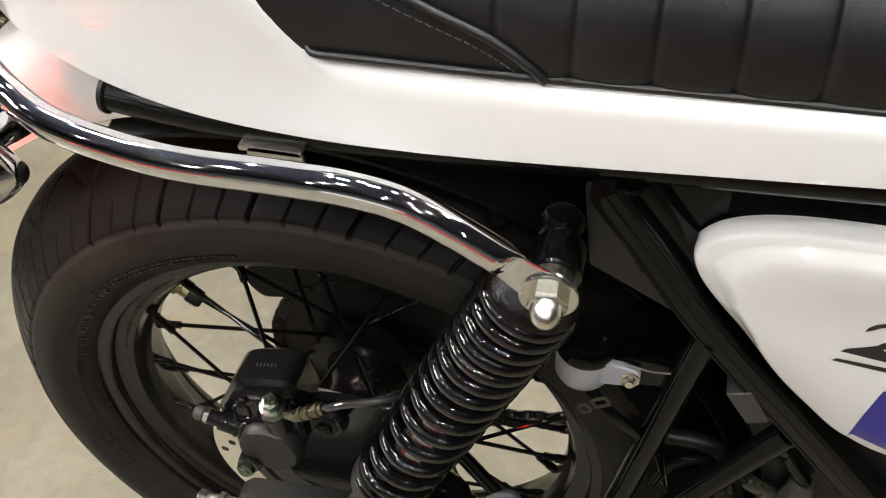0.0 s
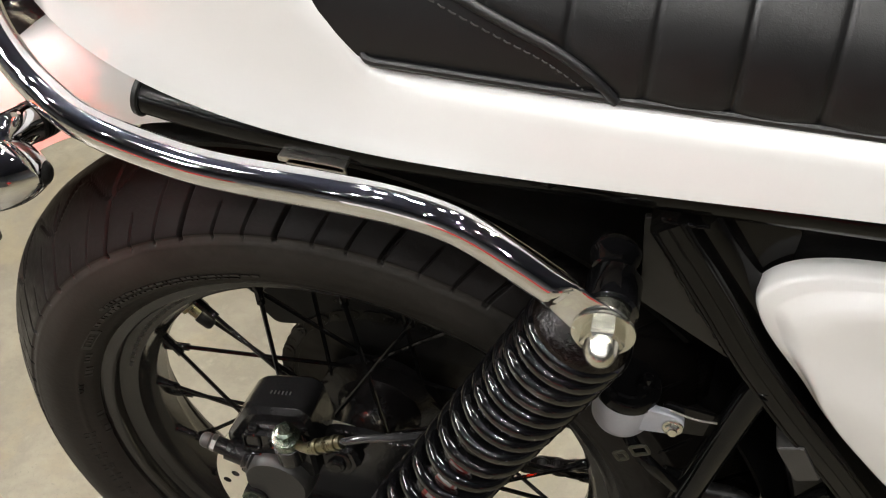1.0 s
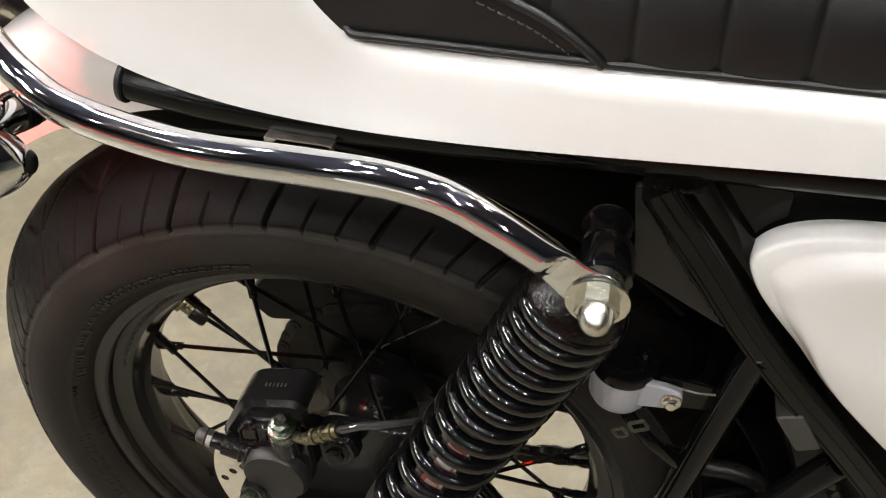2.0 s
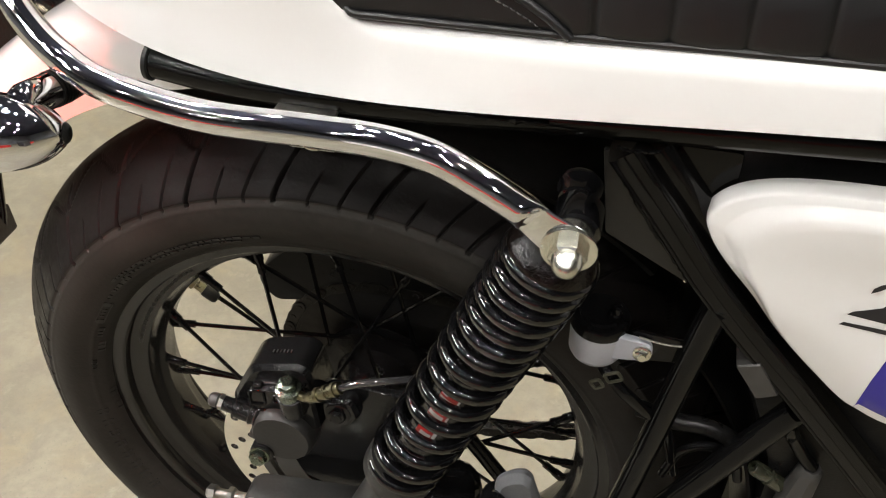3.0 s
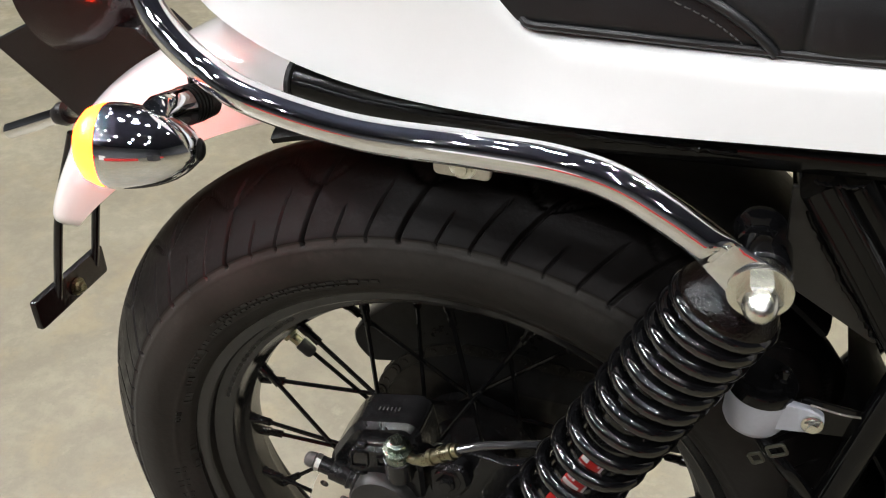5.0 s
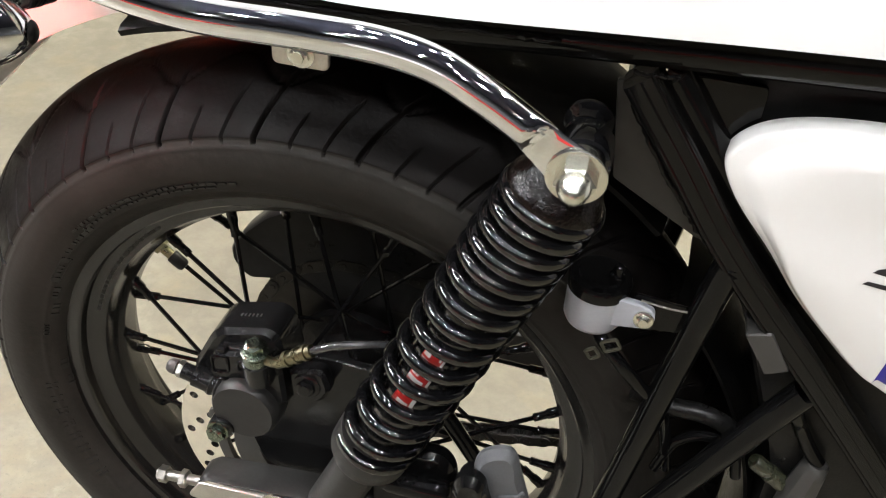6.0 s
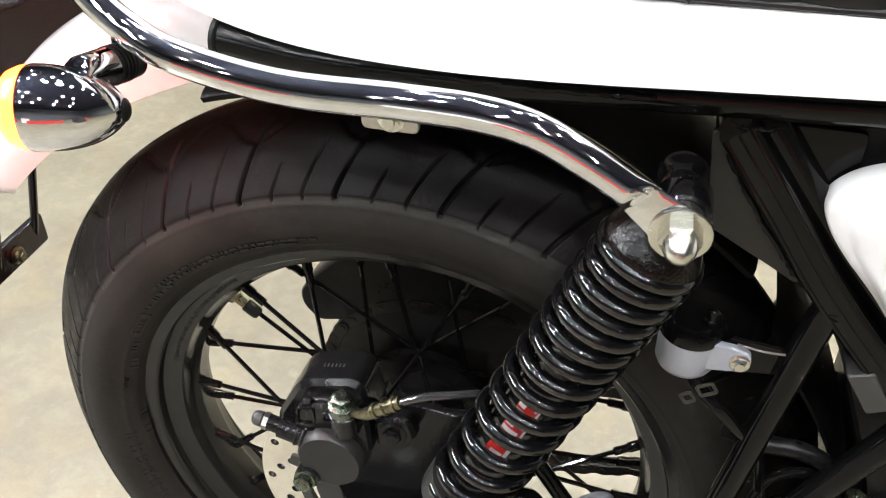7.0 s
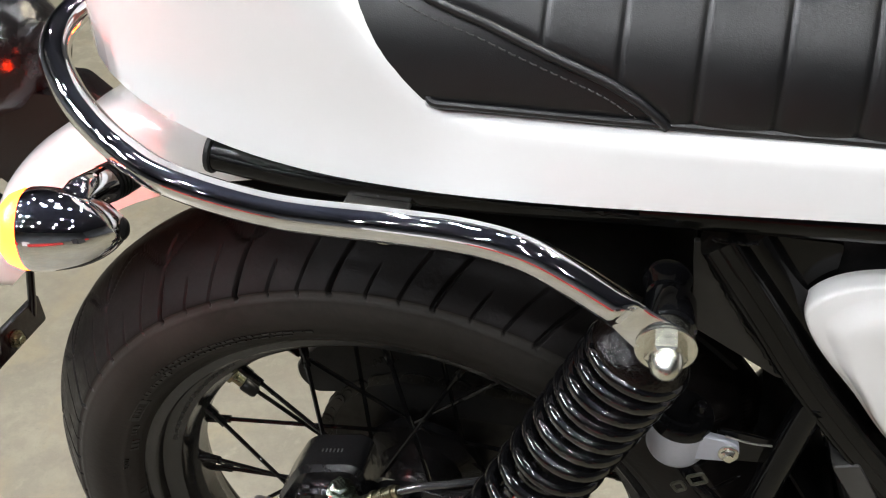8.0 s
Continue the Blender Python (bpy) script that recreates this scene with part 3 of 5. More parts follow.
    # spokes in nine groups of four
    for g in range(9):
        for da, turn, flange in ((5.4, -62, 0.040), (-3.2, 66, -0.041), (-15.0, 66, 0.041), (-23.2, -72, -0.040)):
            a = radians(157.2 + 40 * g + da)
            b = a + radians(turn)
            p = AXLE + Vector((math.cos(a) * 0.1975, math.copysign(0.006, flange), math.sin(a) * 0.1975))
            q = AXLE + Vector((math.cos(b) * 0.047, flange, math.sin(b) * 0.047))
            d = (q - p).normalized()
            bm = bmesh.new()
            sweep(bm, [p, q], 0.0019, sides=8)
            sweep(bm, [p - d * 0.002, p + d * 0.010, p + d * 0.011, p + d * 0.022], lambda u: 0.0042 if u < 0.4 else 0.0034, sides=8)
            part("spoke", bm, M_BLACK, rim)
    # tyre valve
    a = radians(140.5)
    d = Vector((-math.cos(a), 0, -math.sin(a)))
    p = AXLE - d * 0.197
    valve = part("valve", tube([p, p + d * 0.004, p + d * 0.005, p + d * 0.016], lambda u: 0.0068 if u < 0.5 else 0.0042, sides=16), M_BRASS, rim, "short brass valve stem")
    part("valve_cap", turned([(0.0, 0.0), (0.0, 0.0050), (0.001, 0.0058), (0.012, 0.0056), (0.0145, 0.0042), (0.015, 0.0)], p + d * 0.013, d, 18, caps=False), M_PLASTIC, valve, "black valve cap")
    # drilled brake disc
    y = -0.070
    disc = part("brake_disc", disc_mesh(0.110, 0.078, y, 0.005), M_DISC, rim, "pale drilled steel brake disc")
    # hole walls take dark chain steel, so shade inside the holes is coloured in
    disc.data.materials.append(M_CHAIN)
    for q in disc.data.polygons:
        if abs(q.normal.y) < 0.5 and 0.080 < math.hypot(q.center.x, q.center.z - 0.305) < 0.1085:
            q.material_index = 1
    bm = turned([(-0.003, 0.040), (-0.003, 0.062), (0.002, 0.064), (0.002, 0.040)], AXLE + Vector((0, y, 0)), (0, 1, 0), 48, closed=True)
    for k in range(5):
        a = radians(20 + 72 * k)
        c = AXLE + Vector((math.cos(a) * 0.07, y, math.sin(a) * 0.07))
        prism(bm, rounded([(-0.016, -0.008), (0.016, -0.006), (0.016, 0.006), (-0.016, 0.008)], 0.003), -0.0024, 0.0024, 0.0006, Matrix.Translation(c) @ Matrix.Rotation(-a, 4, "Y"))
    lathe(bm, [(-0.0028, 0.0690), (-0.0028, 0.0778), (0.0022, 0.0778), (0.0022, 0.0690)], AXLE + Vector((0, y, 0)), (0, 1, 0), 64, closed=True)
    part("disc_carrier", bm, M_GREY, rim)
    # sprocket on the far side
    bm = bmesh.new()
    n = 43 * 4
    loops = []
    for y_, out in ((0.057, True), (0.064, True), (0.064, False), (0.057, False)):
        loops.append([bm.verts.new(AXLE + Vector((math.cos(2 * math.pi * k / n), 0, math.sin(2 * math.pi * k / n))) * ((0.1005 if k % 4 in (0, 1) else 0.0955) if out else 0.0885) + Vector((0, y_, 0))) for k in range(n)])
    for p, q in zip(loops, loops[1:] + loops[:1]):
        for k in range(n):
            bm.faces.new((p[k], p[(k + 1) % n], q[(k + 1) % n], q[k]))
    lathe(bm, [(0.0575, 0.030), (0.0575, 0.0890), (0.0635, 0.0890), (0.0635, 0.030)], AXLE, (0, 1, 0), 64, closed=True)
    part("sprocket", bm, M_CHAIN, rim, "dark rear chain sprocket")
    return rim


def disc_mesh(r1, r0, y, thick):
    """A brake disc with real drilled holes in slanted rows of three."""
    bm = bmesh.new()
    loops = []

    def loop(cx, cz, r, n):
        vs = [bm.verts.new((cx + r * math.cos(2 * math.pi * k / n), 0, cz + r * math.sin(2 * math.pi * k / n))) for k in range(n)]
        es = [bm.edges.new((vs[k], vs[(k + 1) % n])) for k in range(n)]
        loops.append((vs, es))
        return es

    edges = loop(0, 0, r1, 96) + loop(0, 0, r0, 96)
    for k in range(15):
        for j, (rr, da) in enumerate(((0.0845, 0), (0.0935, 7), (0.1025, 2.5))):
            a = radians(24 * k + da + (12 if j == 2 else 0))
            edges += loop(rr * math.cos(a), rr * math.sin(a), 0.0037, 12)
    bmesh.ops.triangle_fill(bm, use_beauty=True, use_dissolve=False, edges=edges)
    for f in list(bm.faces):
        c = f.calc_center_median()
        if not r0 - 0.002 < math.hypot(c.x, c.z) < r1 + 0.001:
            bm.faces.remove(f)
    ret = bmesh.ops.extrude_face_region(bm, geom=list(bm.faces))
    bmesh.ops.translate(bm, verts=[v for v in ret["geom"] if isinstance(v, bmesh.types.BMVert)], vec=(0, thick, 0))
    bmesh.ops.translate(bm, verts=bm.verts, vec=AXLE + Vector((0, y, 0)))
    return bm


wheel = rear_wheel()

# ---- white tail cowl and the seat on it
TAIL_YB = [(-0.1815, 0.002), (-0.1790, 0.020), (-0.1715, 0.040), (-0.1605, 0.056), (-0.1465, 0.0705), (-0.115, 0.0865), (-0.070, 0.0985), (-0.015, 0.1085), (0.046, 0.1160), (0.109, 0.1205),
           (0.177, 0.1222), (0.246, 0.1207), (0.316, 0.1180), (0.50, 0.110)]
TAIL_ZB = [(-0.1815, 0.752), (-0.165, 0.746), (-0.150, 0.7395), (-0.115, 0.7262), (-0.070, 0.7145), (-0.015, 0.7090), (0.046, 0.7092), (0.109, 0.7125), (0.177, 0.7175),
           (0.246, 0.7213), (0.316, 0.7242), (0.50, 0.732)]
HUMP_Z = [(-0.1815, 0.768), (-0.170, 0.792), (-0.140, 0.832), (-0.100, 0.868), (-0.060, 0.886), (-0.030, 0.863), (0.000, 0.8255), (0.020, 0.7990), (0.040, 0.7755), (0.052, 0.7615),
          (0.060, 0.7555), (0.075, 0.7540), (0.12, 0.7540), (0.50, 0.7580)]


def cowl_section(x):
    """Half outline from the turned-in lower edge over the side to the middle, as (y, z)."""
    w, zb, zt = curve_at(TAIL_YB, x), curve_at(TAIL_ZB, x), curve_at(HUMP_Z, x)
    out = [(w - min(0.012, w * 0.5), zb + 0.003), (w - 0.003 * min(1, w / 0.03), zb - 0.001)]
    h = zt - zb
    p = 4.6 + 6.0 * min(1.0, max(0.0, (x + 0.03) / 0.07))
    lean = 0.10
    for k in range(0, 15):
        a = (math.pi / 2) * (k / 14)
        cy, sz = math.cos(a) ** (2 / p), math.sin(a) ** (2 / p)
        out.append((w * cy * (1 - lean * sz * 0.6), zb + h * sz))
    return out


def cowl():
    xs = sorted({-0.1815, -0.181, -0.1803, -0.179, -0.177, -0.174, -0.170, -0.1655, -0.160, *[-0.155 + 0.012 * k for k in range(17)], *[0.05 + 0.0035 * k for k in range(8)], *[0.08 + 0.03 * k for k in range(15)]})
    bm = bmesh.new()
    rows = []
    for x in xs:
        sec = cowl_section(x)
        full = [(-y, z) for y, z in sec] + [(y, z) for y, z in reversed(sec[:-1])]
        rows.append([bm.verts.new((x, y, z)) for y, z in full])
    for a, b in zip(rows, rows[1:]):
        for k in range(len(a) - 1):
            bm.faces.new((a[k], a[k + 1], b[k + 1], b[k]))
    bmesh.ops.remove_doubles(bm, verts=bm.verts, dist=0.0002)
    return bpart("tail_cowl", bm, M_WHITE, "glossy white painted tail cowl", angle=60)


SEAT_GROOVES = [0.1065, 0.142, 0.1775, 0.213, 0.2485, 0.284, 0.3195, 0.355, 0.3905, 0.426]
SEAM = [(0.040, 0.806), (0.057, 0.800), (0.080, 0.7935), (0.100, 0.7865), (0.120, 0.7795), (0.137, 0.7735), (0.150, 0.767), (0.160, 0.760), (0.167, 0.754)]


def seat_y(x, z):
    """Half width of the seat at a height."""
    u = min(1.0, max(0.0, (z - 0.752) / 0.085))
    base = 0.1075 - 0.004 * min(1, max(0, (x - 0.15) / 0.15))
    return base * (1 - u ** 2.3) ** (1 / 2.3)


def seat():
    nx, nz = 640, 56
    xs = np.linspace(0.003, 0.50, nx)
    a = np.linspace(-0.06, math.pi / 2, nz)
    v = np.zeros((nx, 2 * nz - 1, 3))
    for i, x in enumerate(xs):
        base = 0.1075 - 0.004 * min(1, max(0, (x - 0.15) / 0.15))
        zs = curve_at(SEAM, x) if 0.04 < x < 0.167 else (0.83 if x <= 0.04 else 0.70)
        for j, t in enumerate(a):
            c, s = max(math.cos(t), 0) ** (2 / 2.3), math.copysign(abs(math.sin(t)) ** (2 / 2.3), math.sin(t))
            y, z = base * c, 0.752 + 0.085 * s
            if t < 0:
                y, z = base - 0.004, 0.750
            # pillow rolls between the stitched grooves, in front of the piping
            m = min(1.0, max(0.0, (z - zs) / 0.004))
            d = min(abs(x - g) for g in SEAT_GROOVES)
            roll = 0.0015 * (1 - math.exp(-(d / 0.0015) ** 1.3)) + 0.0009 * math.sin(0.5 * math.pi * min(1, d / 0.0178))
            f = 1 + (roll * m + 0.0002) / base
            y, z = y * f, 0.752 + (z - 0.752) * f
            v[i, j] = (x, -y, z)
            v[i, 2 * nz - 2 - j] = (x, y, z)
    me = grid_mesh("seat", v, nx, 2 * nz - 1, wrap=False)
    ob = mesh_ob("seat", me, M_LEATHER)
    ob.parent, ob.location = bike, (0, 0, -FLOOR)
    tagged(ob, "black leatherette seat with ribbed rolls and smooth side panel")
    # piping along the seam, with a row of stitches under it
    path = spline([(x, -seat_y(x, z) - 0.0022, z) for x, z in SEAM], 6)
    part("piping", tube(path, 0.0024, sides=10), M_LEATHER, ob, "black welt along the seam")
    low = spline([(x - 0.004, -seat_y(x, z - 0.006) - 0.0006, z - 0.0062) for x, z in SEAM[:-1]], 12)
    bm = bmesh.new()
    k = 0
    while k + 3 < len(low):
        mid = (low[k] + low[k + 2]) / 2 + Vector((0, -0.0006, 0))
        sweep(bm, [low[k], mid, low[k + 2]], 0.00042, sides=6)
        k += 3
    part("stitching", bm, M_THREAD, ob, "row of grey stitches")
    low_y = [(x, -(0.1088 - 0.004 * min(1, max(0, (x - 0.15) / 0.15))), 0.7548) for x in (0.058, 0.07, 0.10, 0.14, 0.18, 0.25, 0.33, 0.42, 0.5)]
    edge = spline([(0.049, -0.0990, 0.7600), (0.0535, -0.1070, 0.7562)] + low_y, 10)
    part("base_welt", tube(edge, 0.0020, sides=8), M_LEATHER, ob)
    return ob


tail = cowl()
saddle = seat()

# ---- chrome grab rail
RAIL = [(-0.186, 0.050, 0.7500), (-0.200, 0.022, 0.7470), (-0.202, -0.020, 0.7430), (-0.190, -0.055, 0.7370), (-0.166, -0.083, 0.7290), (-0.140, -0.104, 0.7215), (-0.112, -0.121, 0.7150),
        (-0.080, -0.133, 0.7085), (-0.022, -0.140, 0.7025), (0.041, -0.1418, 0.7035), (0.080, -0.1425, 0.7030), (0.108, -0.1435, 0.6985), (0.132, -0.145, 0.6880), (0.152, -0.146, 0.6770)]


def grab_rail():
    path = spline(RAIL, 8)
    n = min(range(len(path)), key=lambda i: abs(path[i].y))
    whole = path[n:]
    # the tube is crushed to a flat tongue: place along the tongue's line, lateral place, half thickness, half width, dent
    crush = [(-0.0320, -0.1463, 0.0089, 0.0093, 0.0), (-0.0290, -0.1466, 0.0082, 0.0098, 0.0012), (-0.0265, -0.1469, 0.0068, 0.0103, 0.0036), (-0.0240, -0.1472, 0.0050, 0.0106, 0.0040),
             (-0.0215, -0.1475, 0.0032, 0.0108, 0.0018), (-0.0190, -0.1479, 0.0019, 0.0110, 0.0), (-0.010, -0.1480, 0.0018, 0.0122, 0.0), (0.0, -0.1480, 0.0018, 0.0134, 0.0),
             (0.0065, -0.1480, 0.0018, 0.0128, 0.0), (0.0112, -0.1480, 0.0018, 0.0096, 0.0), (0.0138, -0.1480, 0.0016, 0.0050, 0.0)]
    tail_end = [(0.180 + 0.817 * c, y, 0.6575 - 0.577 * c) for c, y, *_ in crush]
    shape = [(t, w) for _, _, t, w, _ in crush]
    near = whole + [Vector(q) for q in tail_end]
    far = [Vector((q.x, -q.y, q.z)) for q in reversed(near[1:])]
    pts = far + near
    ring = [(0.0091, 0.0091)] * len(pts)
    for k, sh in enumerate(shape):
        ring[len(pts) - len(shape) + k] = sh
        ring[len(shape) - 1 - k] = sh
    bm = bmesh.new()
    loops = sweep(bm, pts, lambda u: ring[round(u * (len(pts) - 1))], sides=28)
    across = Vector((0.577, 0, 0.817))
    for k, (_, y, _, w, dent) in enumerate(crush):
        for v in loops[len(pts) - len(crush) + k]:
            if dent and v.co.y < y:
                h = (v.co - Vector(tail_end[k])).dot(across) / w
                v.co.y += dent * max(0.0, 1 - h * h)
    ob = bpart("grab_rail", bm, M_CHROME, "bent chrome tube grab rail round the tail", angle=28)
    # small bolted tab under the rail
    bm = plate([(0.0095, 0.6675), (0.0415, 0.6675), (0.0415, 0.692), (0.0095, 0.692)], -0.109, -0.1060, 0.0006, 0.004)
    box(bm, (0.023, -0.096, 0.6905), (0.036, 0.026, 0.003), 0.0006)
    part("rail_tab", bm, M_ALU, ob, "pale bolted metal tab")
    part("tab_bolt", bolt((0.0265, -0.109, 0.6755), (0, -1, 0), 0.010, 0.004, 0.0075), M_ZINC, ob)
    return ob


rail = grab_rail()
bpart("mount_nut", bolt((0.180, -0.1498, 0.6575), (0.03, -1, -0.03), 0.0178, 0.0082, 0.0149, dome=0.0112, start=0.35), M_ZINC, "zinc domed nut on a broad washer", angle=25)
bpart("mount_bush", turned([(0, 0.009), (0.002, 0.011), (0.008, 0.011), (0.009, 0.0085), (0.034, 0.0085)], (0.180, -0.146, 0.6575), (0, 1, 0), 28), M_ZINC)

# ---- shock absorber
S_TOP, S_BOT = Vector((0.181, -0.124, 0.656)), Vector((0.030, -0.124, 0.300))
S_DIR = (S_BOT - S_TOP).normalized()


def shock():
    L = (S_BOT - S_TOP).length
    bm = turned([(0.002, 0.013), (0.010, 0.0165), (0.0130, 0.0178), (0.0150, 0.0195), (0.0185, 0.0222), (0.0225, 0.0250), (0.0262, 0.0270), (0.0295, 0.0278), (0.0315, 0.0270), (0.0315, 0.015)], S_TOP, S_DIR, 48)
    sweep(bm, [S_TOP, S_TOP + S_DIR * 0.028], (0.014, 0.011), sides=20)
    ob = bpart("shock_absorber", bm, M_SHOCK, "black shock absorber with exposed coil spring")
    part("upper_eye", turned([(-0.0135, 0.009), (-0.0130, 0.0125), (-0.0115, 0.0138), (0.0095, 0.0138), (0.0125, 0.0122), (0.0135, 0.009)], S_TOP, (0, 1, 0), 40), M_SPRING, ob, "glossy black shock eye")
    # coil spring: close turns above, wider below
    u = S_DIR.orthogonal().normalized()
    v = S_DIR.cross(u)
    pts, s, ang, s1 = [], 0.0275, math.atan2(v.y, u.y), 0.268
    while s < s1:
        k = (s - 0.0315) / (s1 - 0.0315)
        pitch = (0.0100 if s < 0.036 else 0.0122) + 0.0100 * min(1, max(0, (k - 0.18) / 0.47)) - 0.007 * min(1, max(0, (k - 0.88) / 0.1))
        pts.append(S_TOP + S_DIR * s + (u * math.cos(ang) + v * math.sin(ang)) * 0.0250)
        ang += 2 * math.pi / 30
        s += pitch / 30
    part("spring", tube(pts, 0.0048, sides=16, up=S_DIR), M_SPRING, ob, "glossy black coil spring")
    # damper body inside with an unreadable sticker
    part("damper", turned([(0.05, 0.0150), (0.138, 0.0150), (0.140, 0.0175), (0.29, 0.0175)], S_TOP, S_DIR, 40), M_DAMPER, ob, "black damper tube")
    face = Vector((-0.35, -1, 0.15)).normalized()
    a = math.atan2(face.dot(v), face.dot(u))
    sticker = bmesh.new()

    def patch(b, s0, s1_, a0, a1, r):
        n = 8
        rows = [[b.verts.new(S_TOP + S_DIR * s_ + (u * math.cos(a + a0 + (a1 - a0) * k / n) + v * math.sin(a + a0 + (a1 - a0) * k / n)) * r) for k in range(n + 1)] for s_ in (s0, s1_)]
        for k in range(n):
            b.faces.new((rows[0][k], rows[0][k + 1], rows[1][k + 1], rows[1][k]))

    patch(sticker, 0.146, 0.218, -0.55, 0.28, 0.0178)
    part("sticker", sticker, M_RED, ob, "red printed sticker with pale bars")
    pale = bmesh.new()
    for s0, s1_, a0, a1 in ((0.147, 0.183, -0.54, -0.46), (0.186, 0.217, -0.54, -0.40), (0.162, 0.1655, -0.30, 0.26), (0.180, 0.1835, -0.35, 0.26), (0.148, 0.160, -0.02, 0.06), (0.148, 0.1515, 0.06, 0.24), (0.156, 0.160, 0.06, 0.24), (0.167, 0.178, -0.08, 0.02), (0.167, 0.1705, 0.05, 0.22), (0.173, 0.178, 0.05, 0.22), (0.186, 0.198, -0.05, 0.04), (0.188, 0.1925, 0.08, 0.24), (0.203, 0.214, -0.35, 0.1), (0.150, 0.158, -0.42, -0.34), (0.170, 0.176, -0.45, -0.30)):
        patch(pale, s0, s1_, a0, a1, 0.0181)
    tagged(part("sticker_bars", pale, M_PALE, ob), kind="stuff")
    cy = bmesh.new()
    for s0, s1_, a0, a1 in ((0.191, 0.195, 0.12, 0.24), (0.206, 0.2085, -0.38, -0.25)):
        patch(cy, s0, s1_, a0, a1, 0.0182)
    tagged(part("sticker_blue_bars", cy, M_CYAN, ob), kind="stuff")
    part("lower_cup", turned([(0.262, 0.020), (0.262, 0.0278), (0.265, 0.0286), (0.282, 0.0280), (0.288, 0.0245), (0.290, 0.0175), (0.292, 0.0)], S_TOP, S_DIR, 44, caps=False), M_CUP, ob, "black spring cup")
    part("lower_tube", turned([(0.28, 0.0175), (L - 0.028, 0.0175), (L - 0.024, 0.016), (L - 0.012, 0.012)], S_TOP, S_DIR, 40), M_CUP, ob, "dark metal lower tube")
    part("lower_eye", turned([(-0.015, 0.008), (-0.014, 0.0155), (0.014, 0.0155), (0.015, 0.008)], S_BOT, (0, 1, 0), 36), M_SHOCK, ob)
    part("lower_nut", bolt(S_BOT + Vector((0, -0.015, 0)), (0, -1, 0), 0.016, 0.009, 0.0125, dome=0.008), M_ZINC, ob, "zinc domed nut")
    return ob


shock()

# ---- frame
def pipe(name, pts, r, material=None, label="", n=6):
    return bpart(name, tube(spline(pts, n) if len(pts) > 2 else pts, r, sides=18), material or M_FRAME, label)


for sgn in (-1, 1):
    pipe("seat_rail", [(-0.074 if sgn < 0 else -0.045, sgn * 0.092, 0.703 if sgn < 0 else 0.6995), (-0.02, sgn * 0.092, 0.6965), (0.06, sgn * 0.094, 0.6965), (0.15, sgn * 0.096, 0.7020), (0.30, sgn * 0.098, 0.7105), (0.50, sgn * 0.098, 0.7195)], 0.0103)
    A = [(0.200, 0.690), (0.230, 0.649), (0.2575, 0.610), (0.2915, 0.569), (0.3285, 0.528), (0.4035, 0.440), (0.4535, 0.378)]
    sec = [(x / 1.0, y) for x, y in rounded([(-1, -1), (1, -1), (1, 1), (-1, 1)], 0.45, 3)]
    bm = tube(spline([(x, sgn * 0.097, z) for x, z in A], 6), (0.0115, 0.0096), section=sec)
    arm = bpart("frame_tube", bm, M_FRAME, "black square frame tube with pressed ridges")
    for off, rr in ((-0.0065, 0.0011), (0.0005, 0.0008), (0.0072, 0.0012)):
        part("ridge", tube(spline([(x + off * 0.72, sgn * 0.1082, z + off * 0.68) for x, z in A], 6), rr, sides=8), M_FRAME, arm)
    pipe("frame_stay", [(0.216, sgn * 0.092, 0.690), (0.262, sgn * 0.090, 0.630), (0.31, sgn * 0.09, 0.575)], 0.0095)
    pipe("rear_stay", [(0.268, sgn * 0.101, 0.590), (0.2635, sgn * 0.10, 0.570), (0.235, sgn * 0.10, 0.376), (0.222, sgn * 0.10, 0.30)], 0.0088, M_BLACK)
    pipe("lower_stay", [(0.330, sgn * 0.10, 0.510), (0.324, sgn * 0.10, 0.501), (0.2706, sgn * 0.10, 0.392), (0.245, sgn * 0.10, 0.337)], 0.0092, M_BLACK)
    bpart("gusset_plate", plate([(0.1890, 0.684), (0.206, 0.684), (0.262, 0.605), (0.2475, 0.5985), (0.1960, 0.6275)], sgn * 0.0905, sgn * 0.0945, 0.0006, 0.002), M_GUSSET, "dusty black welded gusset plate")
    bpart("front_gusset", plate([(0.225, 0.690), (0.262, 0.690), (0.262, 0.650), (0.240, 0.648)], sgn * 0.086, sgn * 0.090, 0.0006, 0.004), M_FRAME)
    bpart("shock_mount", turned([(-0.004, 0.009), (-0.003, 0.0105), (0.006, 0.0108), (0.008, 0.0125), (0.011, 0.0130), (0.0125, 0.0122), (0.0130, 0.0105), (0.0130, 0.0)], (0.179, sgn * 0.108, 0.659), (0, -sgn, 0), 30), M_SPRING)
bpart("tube_plug", turned([(-0.0025, 0.0), (-0.0025, 0.0075), (-0.0035, 0.0090), (-0.0032, 0.0116), (-0.0006, 0.0120), (0.0002, 0.0112), (0.0002, 0.0)], (-0.074, -0.092, 0.703), (1, 0, -0.11), 32, caps=False), M_PLASTIC, "black rubber tube plug")
bpart("cross_tube", tube([(0.203, -0.090, 0.668), (0.203, 0.090, 0.668)], 0.010), M_FRAME)
